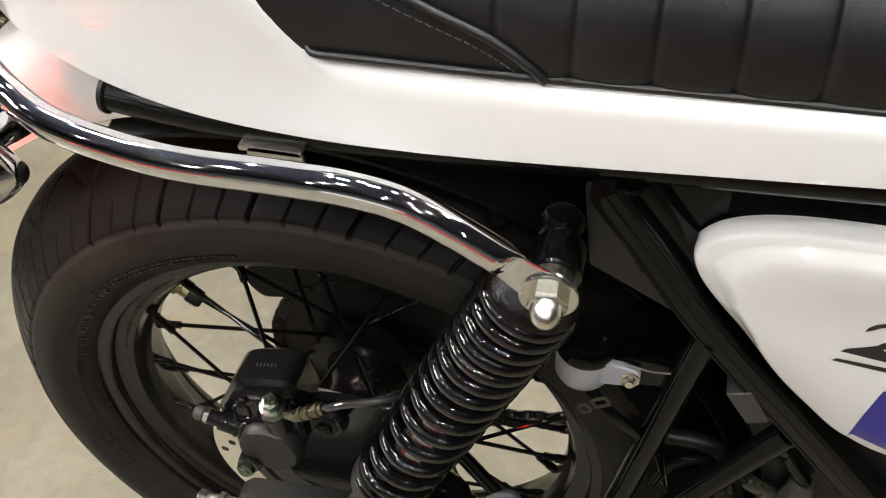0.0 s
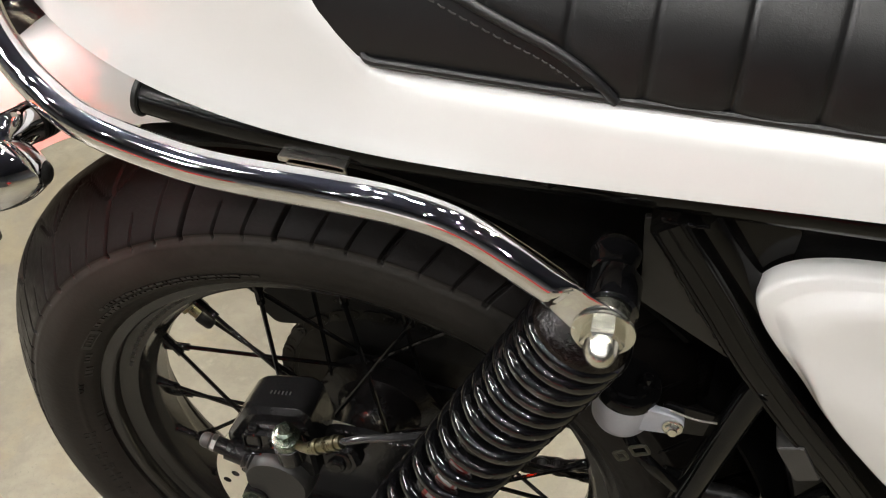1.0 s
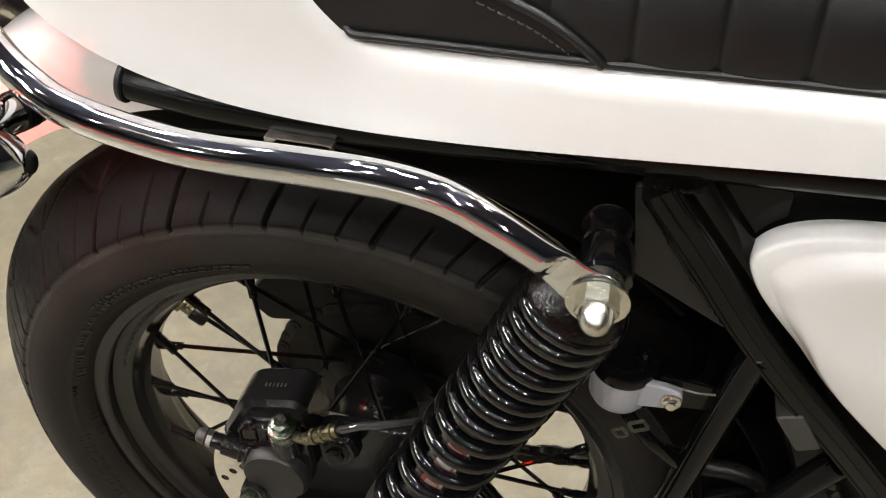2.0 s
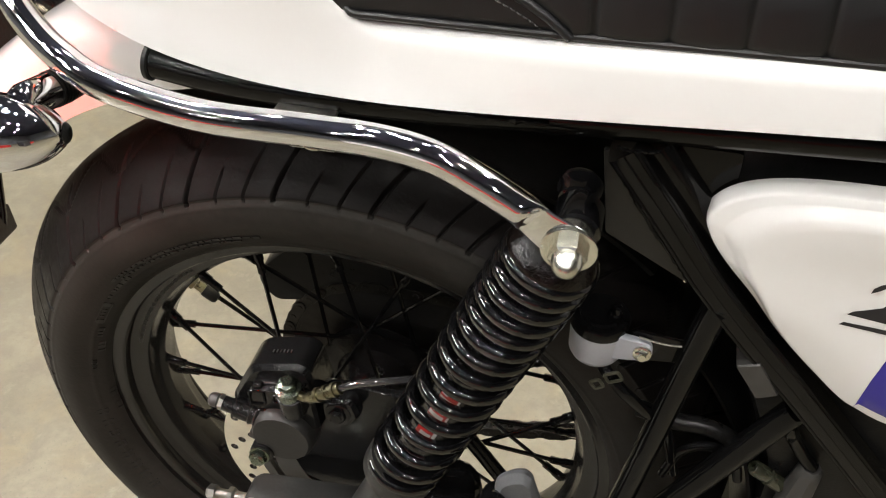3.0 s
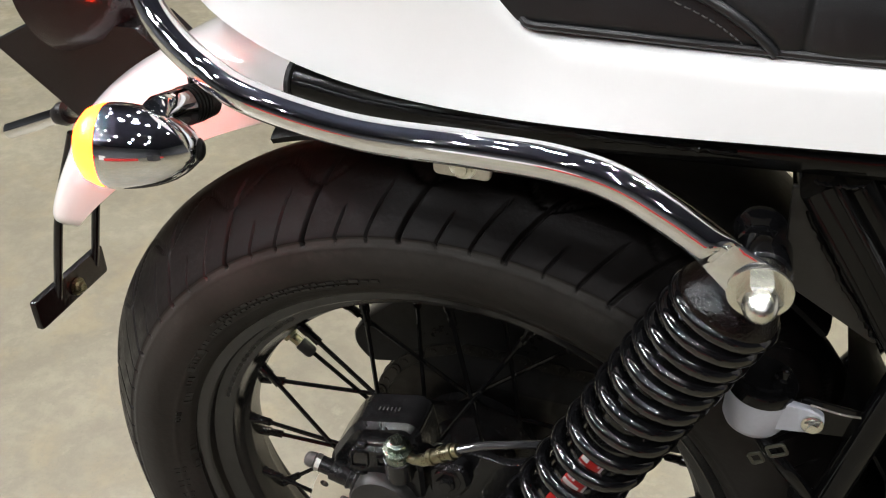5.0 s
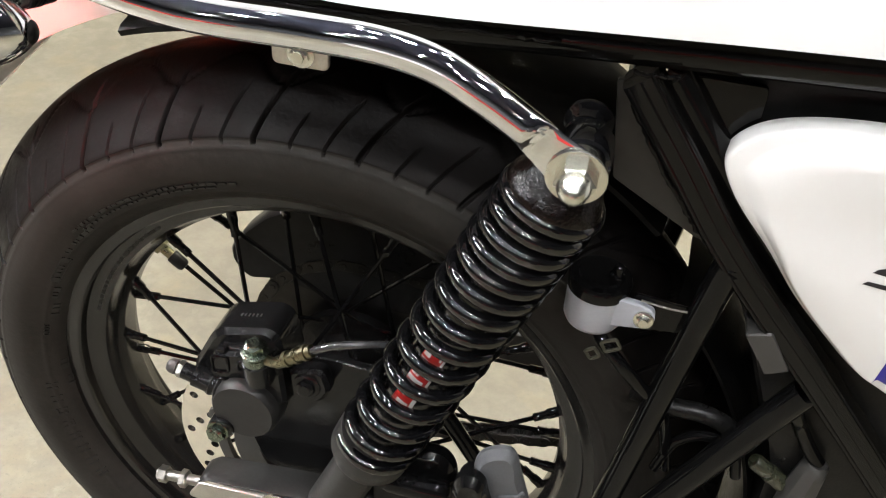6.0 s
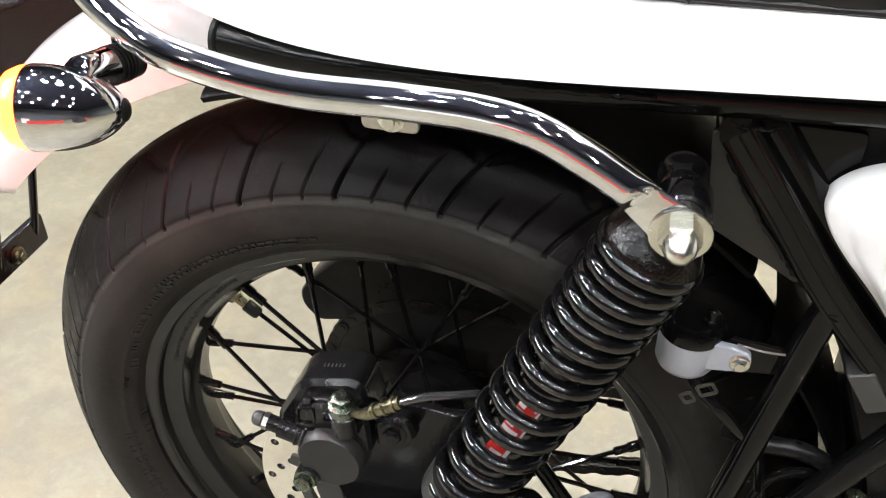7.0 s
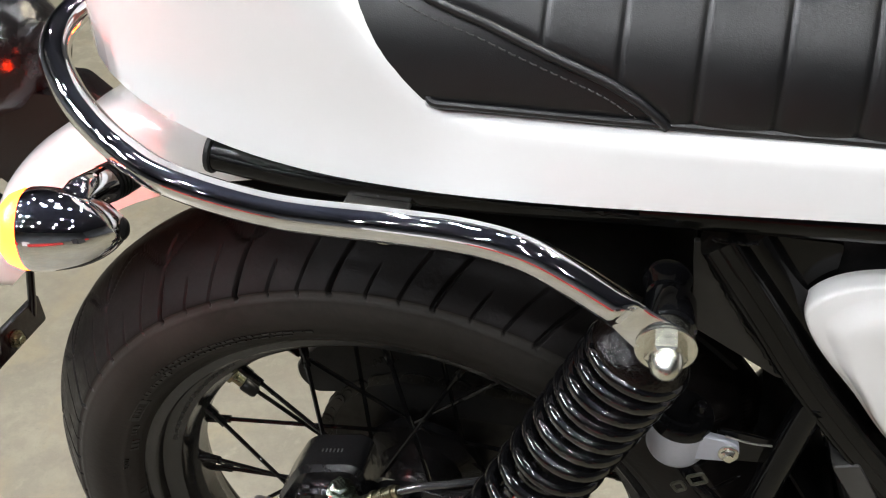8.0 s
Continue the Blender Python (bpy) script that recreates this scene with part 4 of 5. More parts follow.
def weld(pts, r=0.0028, seed=1):
    """A lumpy weld bead along a line."""
    rnd = random.Random(seed)
    path = spline(pts, 14) if len(pts) > 2 else [Vector(pts[0]).lerp(Vector(pts[1]), k / 24) for k in range(25)]
    path = [q + Vector((rnd.uniform(-1, 1), rnd.uniform(-1, 1), rnd.uniform(-1, 1))) * 0.0006 for q in path]
    n = len(path)
    size = [r * (0.8 + 0.35 * (k % 2) + rnd.uniform(-0.12, 0.12)) for k in range(n)]
    bpart("weld_bead", tube(path, lambda u: size[round(u * (n - 1))], sides=9), M_BLACK, "lumpy painted weld bead")


weld([(0.199, -0.0955, 0.672), (0.224, -0.0955, 0.6335), (0.252, -0.0955, 0.598)], 0.0017, 3)
weld([(0.196, -0.1075, 0.6945), (0.207, -0.1085, 0.6950), (0.218, -0.1085, 0.6960)], 0.0011, 5)
weld([(0.060, -0.104, 0.701), (0.110, -0.106, 0.702), (0.160, -0.106, 0.7035)], 0.0022, 7)
bpart("electric_box", plate([(0.2845, 0.5520), (0.2984, 0.5569), (0.3141, 0.5322), (0.3018, 0.5261)], -0.110, -0.085, 0.001, 0.002), M_GREY, "grey plastic connector box")
cable = pipe("wiring_cable", [(0.326, -0.098, 0.500), (0.332, -0.096, 0.487), (0.3367, -0.092, 0.4766), (0.3468, -0.090, 0.4593), (0.3560, -0.090, 0.4468)], 0.0048, M_BLACK, "black wiring cable with grey connector")
part("connector", turned([(0, 0.0), (0, 0.0068), (0.003, 0.0088), (0.012, 0.0098), (0.030, 0.0115), (0.060, 0.0115), (0.060, 0)], (0.3560, -0.090, 0.4475), (-0.10, 0, -1), 8, caps=False), M_GREY, cable, "grey rubber connector sleeve")
part("hose_joint", turned([(0, 0.0), (0, 0.0042), (0.002, 0.0058), (0.011, 0.0058), (0.012, 0.0047), (0.015, 0.0047), (0.016, 0.0062), (0.029, 0.0062), (0.030, 0.0050), (0.044, 0.0050), (0.044, 0)], (0.3195, -0.090, 0.4365), (0.0239, 0.003, -0.0195), 20, caps=False), M_FITTING, cable, "smoky green plastic fitting")


# ---- rear brake
def caliper():
    out = [(-0.076, 0.397), (-0.075, 0.407), (-0.058, 0.4400), (-0.050, 0.4470), (-0.014, 0.4560), (-0.006, 0.4510), (0.000, 0.420), (-0.002, 0.385), (-0.030, 0.360), (-0.055, 0.372)]
    ob = bpart("brake_caliper", plate(out, -0.095, -0.058, 0.004, 0.005), M_SATIN, "black brake caliper with round piston housing", angle=30)
    bm = plate([(-0.050, 0.436), (-0.006, 0.445), (-0.002, 0.428), (-0.060, 0.416)], -0.1005, -0.094, 0.002, 0.003)
    part("caliper_lug", bm, M_SATIN, ob)
    bm = turned([(0, 0.0262), (0.012, 0.0262), (0.018, 0.0252), (0.020, 0.0236), (0.0210, 0.0230), (0.0208, 0)], (-0.0285, -0.094, 0.3892), (0, -1, 0.03), 48)
    part("piston_housing", bm, M_CUP, ob, "round dusty black piston housing")
    part("caliper_front", plate([(-0.060, 0.404), (-0.052, 0.434), (-0.008, 0.4430), (0.000, 0.430), (0.002, 0.398), (-0.03, 0.392)], -0.1055, -0.093, 0.003, 0.004), M_SATIN, ob, angle=30)
    part("mount_bolt", bolt((-0.048, -0.117, 0.368), (0, -1, 0.1), 0.0125, 0.006, 0.0085), M_OLIVE, ob, "olive plated mounting bolt")
    part("mount_boss", turned([(0, 0.011), (0.032, 0.010), (0.033, 0.009)], (-0.046, -0.085, 0.370), (0, -1, 0), 24), M_SATIN, ob)
    bm = bmesh.new()
    sweep(bm, [(-0.078, -0.104, 0.4080), (-0.070, -0.104, 0.4060), (-0.069, -0.104, 0.4058), (-0.040, -0.104, 0.3980)], lambda t: 0.0062 if t < 0.4 else 0.0083, sides=18)
    part("slide_pin", bm, M_SATIN, ob, "black slide pin sleeve")
    part("pin_bolt", bolt((-0.078, -0.104, 0.4080), (-1, 0, 0.22), 0.0115, 0.005), M_STEEL, ob, "bare metal pin bolt")
    part("pin_cap", turned([(0, 0.0058), (0.004, 0.0058), (0.0065, 0.0048), (0.0075, 0.003), (0.0075, 0)], (-0.0828, -0.104, 0.4091), (-1, 0, 0.22), 20), M_GREY, ob, "grey rubber pin cap")
    for cx, cz, w, h in ((-0.0465, 0.4255, 0.0062, 0.0075), (-0.0270, 0.4285, 0.0060, 0.0040), (-0.0440, 0.4060, 0.0055, 0.0050)):
        loop = [Vector((cx + x, -0.1060, cz + z + 0.2 * x)) for x, z in rounded([(-w, -h), (w, -h), (w, h), (-w, h)], 0.002, 2)]
        bm = bmesh.new()
        sweep(bm, loop, 0.0010, sides=8, up=(0, 1, 0), closed=True)
        part("cast_rim", bm, M_BLACK, ob, "glossy raised casting edge")
    part("pin_lug", plate([(0.002, 0.428), (0.028, 0.434), (0.034, 0.416), (0.026, 0.402), (0.004, 0.398)], -0.100, -0.086, 0.003, 0.005), M_SATIN, ob)
    part("pin_bolt", bolt((0.0165, -0.100, 0.418), (0.1, -1, 0.15), 0.012, 0.005, 0.0100), M_SATIN, ob)
    part("pin_boot", turned([(0, 0.0085), (0.004, 0.0100), (0.006, 0.0080), (0.009, 0.0096), (0.011, 0.0080), (0.014, 0.0092), (0.016, 0.007)], (-0.042, -0.104, 0.3985), (-1, 0, 0.22), 24), M_PLASTIC, ob, "ribbed rubber pin boot")
    for q in ((-0.047, 0.4335), (-0.012, 0.4405)):
        part("caliper_rib", plate([(q[0] - 0.003, q[1] - 0.012), (q[0] + 0.004, q[1] - 0.012), (q[0] + 0.005, q[1] + 0.006), (q[0] - 0.002, q[1] + 0.006)], -0.1045, -0.099, 0.0015, 0.002), M_SATIN, ob)
    bm = bmesh.new()
    for k in range(6):
        box(bm, (-0.0405 + 0.0030 * k, -0.078, 0.4502 + 0.0007 * k), (0.0011, 0.0032, 0.0006), 0.0002)
    tagged(part("cast_marks", bm, M_GREY, ob, "faint cast letter bars", smooth=False), kind="stuff")
    # banjo bolt and hose
    part("hose_boss", turned([(0, 0.0105), (0.020, 0.0105), (0.021, 0.009)], (-0.015, -0.108, 0.424), (0, -0.15, 1), 24), M_SATIN, ob)
    part("banjo_ring", turned([(-0.004, 0.0062), (-0.004, 0.0100), (0.004, 0.0100), (0.004, 0.0062)], (-0.015, -0.111, 0.447), (0, -0.15, 1), 28, closed=True), M_OLIVE, ob, "olive plated hose ring")
    part("hose_washer", turned([(-0.0012, 0.006), (-0.0012, 0.0104), (0.0004, 0.0104), (0.0004, 0.006)], (-0.015, -0.1102, 0.4425), (0, -0.15, 1), 28, closed=True), M_COPPER, ob, "copper sealing washer")
    part("banjo_bolt", bolt((-0.015, -0.1117, 0.4515), (0, -0.15, 1), 0.0125, 0.0075, 0.0098), M_OLIVE, ob, "olive plated hose bolt")
    bm = tube(spline([(-0.010, -0.112, 0.447), (0.002, -0.117, 0.4515), (0.016, -0.120, 0.4635), (0.030, -0.120, 0.4735)], 6), lambda t: 0.0036 if t < 0.35 else 0.0045, sides=14)
    for s in (0.0, 0.4, 0.8):
        c = Vector((0.012, -0.1193, 0.4603)).lerp(Vector((0.029, -0.1200, 0.4728)), s)
        lathe(bm, [(-0.002, 0.004), (-0.0015, 0.0056), (0.0015, 0.0056), (0.002, 0.004)], c, (0.75, -0.05, 0.5), 16)
    part("hose_fitting", bm, M_BRASS, ob, "brass crimped hose fitting")
    part("brake_hose", tube(spline([(0.028, -0.120, 0.4722), (0.046, -0.119, 0.4815), (0.065, -0.115, 0.4845), (0.086, -0.102, 0.480), (0.106, -0.086, 0.482), (0.122, -0.075, 0.506), (0.135, -0.071, 0.545)], 8), 0.0027, sides=12), M_HOSE, ob, "clear sheathed brake hose")
    part("caliper_bracket", plate([(-0.055, 0.372), (-0.008, 0.395), (0.000, 0.428), (0.034, 0.432), (0.056, 0.428), (0.078, 0.438), (0.084, 0.40), (0.060, 0.33), (0.02, 0.285), (-0.03, 0.30)], -0.083, -0.076, 0.001, 0.01), M_SATIN, ob, "black caliper bracket plate")
    return ob


caliper()


def reservoir():
    c = Vector((0.2005, -0.090, 0.5255))
    bm = turned([(-0.002, 0.0), (-0.002, 0.0125), (0.000, 0.0158), (0.004, 0.0178), (0.0250, 0.0184), (0.0255, 0.0150), (0.0255, 0.0)], c, (0.02, 0, 1), 40, caps=False)
    ob = bpart("brake_reservoir", bm, M_MILKY, "milky plastic brake fluid reservoir with black cap")
    cap = part("cap", turned([(0.0245, 0.0), (0.0245, 0.0186), (0.0258, 0.0192), (0.0320, 0.0190), (0.0335, 0.0178), (0.0340, 0.0140), (0.0355, 0.0132), (0.0355, 0)], c, (0.02, 0, 1), 40, caps=False), M_BLACK, ob, "black screw cap")
    part("spout", turned([(0, 0.0045), (0.004, 0.0045), (0.005, 0.0032), (0.010, 0.0032), (0.011, 0.002)], c + Vector((0.009, -0.004, 0.0345)), (0.1, 0, 1), 14), M_BLACK, cap)
    part("lug", plate([(0.208, 0.5330), (0.2330, 0.5360), (0.2360, 0.5420), (0.2350, 0.5500), (0.226, 0.5530), (0.208, 0.5540)], -0.104, -0.0985, 0.001, 0.004), M_MILKY, ob, "milky plastic fixing lug")
    part("lug_bolt", bolt((0.2295, -0.104, 0.5438), (0, -1, 0.1), 0.0078, 0.0032, 0.0058), M_ZINC, ob, "zinc fixing bolt")
    part("lug_bracket", plate([(0.222, 0.530), (0.262, 0.535), (0.262, 0.552), (0.222, 0.556)], -0.098, -0.096, 0.0004, 0.003), M_FRAME, ob)
    return ob


reservoir()
pipe("breather_wire", [(0.226, -0.103, 0.556), (0.240, -0.106, 0.5565), (0.252, -0.104, 0.555)], 0.0007, M_STEEL)
bm = bmesh.new()
for cx, cz, w, h, tilt in ((0.2145, 0.5255, 0.0048, 0.0036, 0.55), (0.2050, 0.5165, 0.0032, 0.0034, 0.62)):
    corners = rounded([(-w, -h), (w, -h), (w, h), (-w, h)], 0.0012, 2)
    loop = [Vector((cx + x * math.cos(tilt) - z * math.sin(tilt), -0.112, cz + x * math.sin(tilt) + z * math.cos(tilt))) for x, z in corners]
    sweep(bm, loop, 0.0011, sides=8, up=(0, 1, 0), closed=True)
bpart("hose_clip", bm, M_CLIP, "small yellowish hose clip of two loops")
pipe("drain_hose", [(0.204, -0.090, 0.524), (0.208, -0.100, 0.520), (0.220, -0.108, 0.512), (0.236, -0.104, 0.492), (0.256, -0.094, 0.462), (0.270, -0.08, 0.40)], 0.0042, M_BLACK, "black rubber hose")


pipe("vent_hose", [(0.236, -0.080, 0.4640), (0.2475, -0.080, 0.4611), (0.2632, -0.080, 0.4570), (0.281, -0.080, 0.4573), (0.2985, -0.080, 0.4514), (0.312, -0.080, 0.4380)], 0.0062, M_PLASTIC, "dull black vent hose")
pipe("overflow_hose", [(0.262, -0.085, 0.402), (0.2668, -0.085, 0.4220), (0.2719, -0.085, 0.4334), (0.2845, -0.085, 0.4422), (0.2993, -0.085, 0.4408), (0.3088, -0.085, 0.4314), (0.314, -0.085, 0.412)], 0.0036, M_BLACK, "thin glossy black overflow hose")


# ---- swingarm, axle adjuster
def swingarm():
    for sgn in (-1, 1):
        y0, y1 = sgn * 0.096, sgn * 0.122
        out = [(-0.075, 0.280), (-0.070, 0.309), (-0.030, 0.314), (0.06, 0.324), (0.20, 0.337), (0.42, 0.345), (0.42, 0.300), (0.20, 0.296), (0.0, 0.284)]
        arm = bpart("swingarm", plate(out, y0, y1, 0.004, 0.008), M_CUP, "dusty black box-section swingarm")
        bm = plate([(-0.078, 0.291), (-0.066, 0.310), (0.010, 0.314), (0.022, 0.306), (0.022, 0.294), (-0.06, 0.288)], sgn * 0.122, sgn * 0.1255, 0.0008, 0.004)
        part("adjuster_plate", bm, M_ALU, arm, "bare aluminium axle plate")
        part("adjuster_bolt", bolt((-0.098, sgn * 0.118, 0.299), (-1, 0, -0.05), 0.012, 0.008), M_STEEL, arm)
        part("adjuster_thread", tube([(-0.098, sgn * 0.118, 0.299), (-0.07, sgn * 0.118, 0.301)], 0.0042, sides=12), M_STEEL, arm)
        part("lock_nut", bolt((-0.086, sgn * 0.118, 0.2996), (1, 0, 0.05), 0.013, 0.006), M_STEEL, arm)
        part("axle_nut", bolt((0, sgn * 0.1255, 0.305), (0, sgn, 0), 0.022, 0.010, 0.016), M_ZINC, arm, "zinc axle nut")


swingarm()
bpart("swing_bridge", plate([(0.36, 0.30), (0.40, 0.30), (0.40, 0.345), (0.36, 0.345)], -0.09, 0.09, 0.003, 0.006), M_SATIN)


# ---- chain and guards on the far side
def chain():
    r, y = 0.0985, 0.0605
    front = Vector((0.46, 0, 0.357))
    rf = 0.032
    pts = []
    a0, a1 = radians(88), radians(268)
    top0 = AXLE + Vector((math.cos(a0) * r, 0, math.sin(a0) * r))
    bot0 = AXLE + Vector((math.cos(a1) * r, 0, math.sin(a1) * r))
    top1, bot1 = front + Vector((0, 0, rf)), front - Vector((0, 0, rf))
    pitch = 0.0159
    n = int((top1 - top0).length / pitch)
    run = [top1.lerp(top0, k / n) for k in range(n)]
    m = int(r * (a1 - a0) / pitch)
    run += [AXLE + Vector((math.cos(a0 + (a1 - a0) * k / m) * r, 0, math.sin(a0 + (a1 - a0) * k / m) * r)) for k in range(m)]
    n = int((bot1 - bot0).length / pitch)
    run += [bot0.lerp(bot1, k / n) - Vector((0, 0, 0.010 * math.sin(math.pi * k / n))) for k in range(n + 1)]
    shape = []
    for k in range(28):
        a = 2 * math.pi * k / 28
        w = 0.0072 - 0.0016 * math.exp(-(math.cos(a) * 1.6) ** 2 * 3)
        shape.append((math.cos(a) * (0.0072 + 0.0079), math.sin(a) * w))
    bm = bmesh.new()
    for s in (-1, 1):
        prism(bm, shape, s * 0.0045, s * 0.0062, 0.0004)
    for dx in (-0.0079, 0.0079):
        lathe(bm, [(-0.0068, 0.0026), (-0.0062, 0.0030), (-0.0045, 0.0030), (-0.0045, 0.0048), (0.0045, 0.0048), (0.0045, 0.0030), (0.0062, 0.0030), (0.0068, 0.0026)], (dx, 0, 0), (0, 1, 0), 12)
    first = mesh_ob("chain_link", bm, M_CHAIN)
    holder = bpart("drive_chain", tube([p + Vector((0, y, 0)) for p in run], 0.0022, sides=6), M_CHAIN, "dark roller drive chain")
    for i in range(len(run) - 1):
        ob = first if i == 0 else new("chain_link", first.data)
        d = run[i + 1] - run[i]
        mid = (run[i] + run[i + 1]) / 2 + Vector((0, y + (0.0016 if i % 2 else -0.0), 0))
        ob.parent = holder
        ob.matrix_basis = Matrix.Translation(mid) @ Matrix.Rotation(-math.atan2(d.z, d.x), 4, "Y")


chain()
out = [(-0.118, 0.381), (-0.119, 0.396), (-0.108, 0.412), (-0.084, 0.436), (-0.047, 0.457), (0.0, 0.462), (0.10, 0.452), (0.30, 0.420), (0.30, 0.385), (0.13, 0.394), (0.085, 0.362), (-0.03, 0.362), (-0.075, 0.372), (-0.105, 0.366)]
bpart("chain_guard", plate(out, 0.056, 0.084, 0.002, 0.006), M_PLASTIC, "black plastic chain guard")

# ---- inner fender ahead of the tyre
def inner_fender(name, a0, a1, r0, rise, label):
    bm = bmesh.new()
    rows = []
    for k in range(40):
        deg = a0 + (a1 - a0) * k / 39
        a = radians(deg)
        skirt = max(0.006, 0.030 - 0.0016 * (deg - 35)) if deg > 42 else 0.004
        ring = []
        for y, dr in ((-0.072, -skirt), (-0.073, -skirt * 0.4), (-0.068, 0.0), (-0.04, 0.005), (0.0, 0.007), (0.04, 0.005), (0.068, 0.0), (0.073, -skirt * 0.4), (0.072, -skirt)):
            r = r0 + rise * min(1, max(0, (deg - 20) / 40)) + dr
            ring.append(bm.verts.new((r * math.cos(a), y, 0.305 + r * math.sin(a))))
        rows.append(ring)
    for a, b in zip(rows, rows[1:]):
        for k in range(len(a) - 1):
            bm.faces.new((a[k], a[k + 1], b[k + 1], b[k]))
    bmesh.ops.solidify(bm, geom=list(bm.faces), thickness=0.003)
    bpart(name, bm, M_PLASTIC, label)


inner_fender("inner_fender", 50.4, 107, 0.355, 0.010, "black plastic inner fender over the tyre")
inner_fender("mud_guard", -35, 42.8, 0.3400, 0.0, "black plastic mud guard ahead of the tyre")
bpart("battery_box", plate([(0.334, 0.42), (0.338, 0.25), (0.50, 0.25), (0.50, 0.70), (0.208, 0.70), (0.222, 0.655), (0.258, 0.594), (0.288, 0.540), (0.316, 0.468), (0.326, 0.445)], -0.082, 0.082, 0.004, 0.01), M_PLASTIC, "black plastic battery box")


# ---- side cover
def side_cover():
    top = [(0.50, 0.672), (0.42, 0.6825), (0.3643, 0.6850), (0.3233, 0.6845), (0.2918, 0.6818), (0.270, 0.6765), (0.2560, 0.6680), (0.2488, 0.656)]
    low = [(0.2530, 0.643), (0.2640, 0.628), (0.2829, 0.6075), (0.3020, 0.5840), (0.3223, 0.5640), (0.3400, 0.5480), (0.352, 0.541), (0.375, 0.532), (0.44, 0.52), (0.50, 0.515)]
    rim = [Vector((p.x, p.y)) for p in spline([(x, z, 0) for x, z in top + low], 4)]
    c = Vector((0.40, 0.612))
    n = len(rim)
    bm = bmesh.new()
    levels = [(1.0, 0.014), (1.0, 0.003), (0.995, 0.0006), (0.985, -0.0006), (0.940, -0.0018), (0.930, -0.0024), (0.915, -0.0038), (0.875, -0.0072), (0.850, -0.0086), (0.80, -0.0096), (0.6, -0.0098), (0.35, -0.0098)]
    base = -0.106
    rings = []
    narrow = [1.0 if p.y > 0.64 else max(0.3, 1 - 0.7 * (0.64 - p.y) / 0.04) for p in rim]     # the bevel runs out along the lower edge
    for f, dy in levels:
        ring = []
        for p, share in zip(rim, narrow):
            g = 1 - (1 - f) * share if f > 0.7 else f
            ring.append(bm.verts.new((c.x + (p.x - c.x) * g, base + dy - 0.012 * max(0.0, (p.x - 0.25) / 0.25), c.y + (p.y - c.y) * g)))
        rings.append(ring)
    for a, b in zip(rings, rings[1:]):
        for k in range(n - 1):
            bm.faces.new((a[k], a[k + 1], b[k + 1], b[k]))
        bm.faces.new((a[n - 1], a[0], b[0], b[n - 1]))
    bm.faces.new(rings[-1])
    ob = bpart("side_cover", bm, M_WHITE, "glossy white side cover with blue corner and black decal", angle=60)
    return ob


def cover_decals(ob):
    """Flat decals laid on the cover: a blue corner and the visible strokes of a black numeral."""
    me = ob.data
    tree = BVHTree.FromPolygons([v.co.copy() for v in me.vertices], [tuple(q.vertices) for q in me.polygons])

    def lay(name, outline, material, label, lift):
        bm = bmesh.new()
        bm.faces.new([bm.verts.new((x, 0, z)) for x, z in outline])
        bmesh.ops.triangulate(bm, faces=bm.faces)
        for _ in range(3):
            bmesh.ops.subdivide_edges(bm, edges=bm.edges, cuts=1, use_grid_fill=True)
        for v in bm.verts:
            hit = tree.ray_cast(Vector((v.co.x, -0.3, v.co.z)), Vector((0, 1, 0)))
            v.co.y = hit[0].y - lift if hit[0] else -0.118
        part(name, bm, material, ob, label)

    lay("blue_corner", [(0.3520, 0.5425), (0.3555, 0.5700), (0.3590, 0.5890), (0.3700, 0.6000), (0.4000, 0.6050), (0.4300, 0.6000), (0.4600, 0.5350), (0.4300, 0.5235), (0.3800, 0.5320)], M_BLUE, "blue painted corner", 0.0004)
    lay("numeral_base", [(0.3307, 0.6141), (0.3330, 0.6165), (0.3466, 0.6215), (0.3540, 0.6300), (0.3620, 0.6390), (0.3600, 0.6300), (0.3506, 0.6196), (0.3470, 0.6163), (0.3640, 0.6135), (0.3640, 0.6105), (0.3531, 0.6113)], M_INK, "black numeral stroke", 0.0005)
    lay("numeral_hook", [(0.3383, 0.6300), (0.3388, 0.6337), (0.3415, 0.6371), (0.3470, 0.6405), (0.3560, 0.6430), (0.3630, 0.6415), (0.3600, 0.6380), (0.3520, 0.6385), (0.3450, 0.6355), (0.3419, 0.6325)], M_INK, "black numeral stroke", 0.0005)
    lay("underline", [(0.3280, 0.6066), (0.3303, 0.6087), (0.3640, 0.6068), (0.3640, 0.6032)], M_INK, "black underline stroke", 0.0005)


cover = side_cover()
cover_decals(cover)


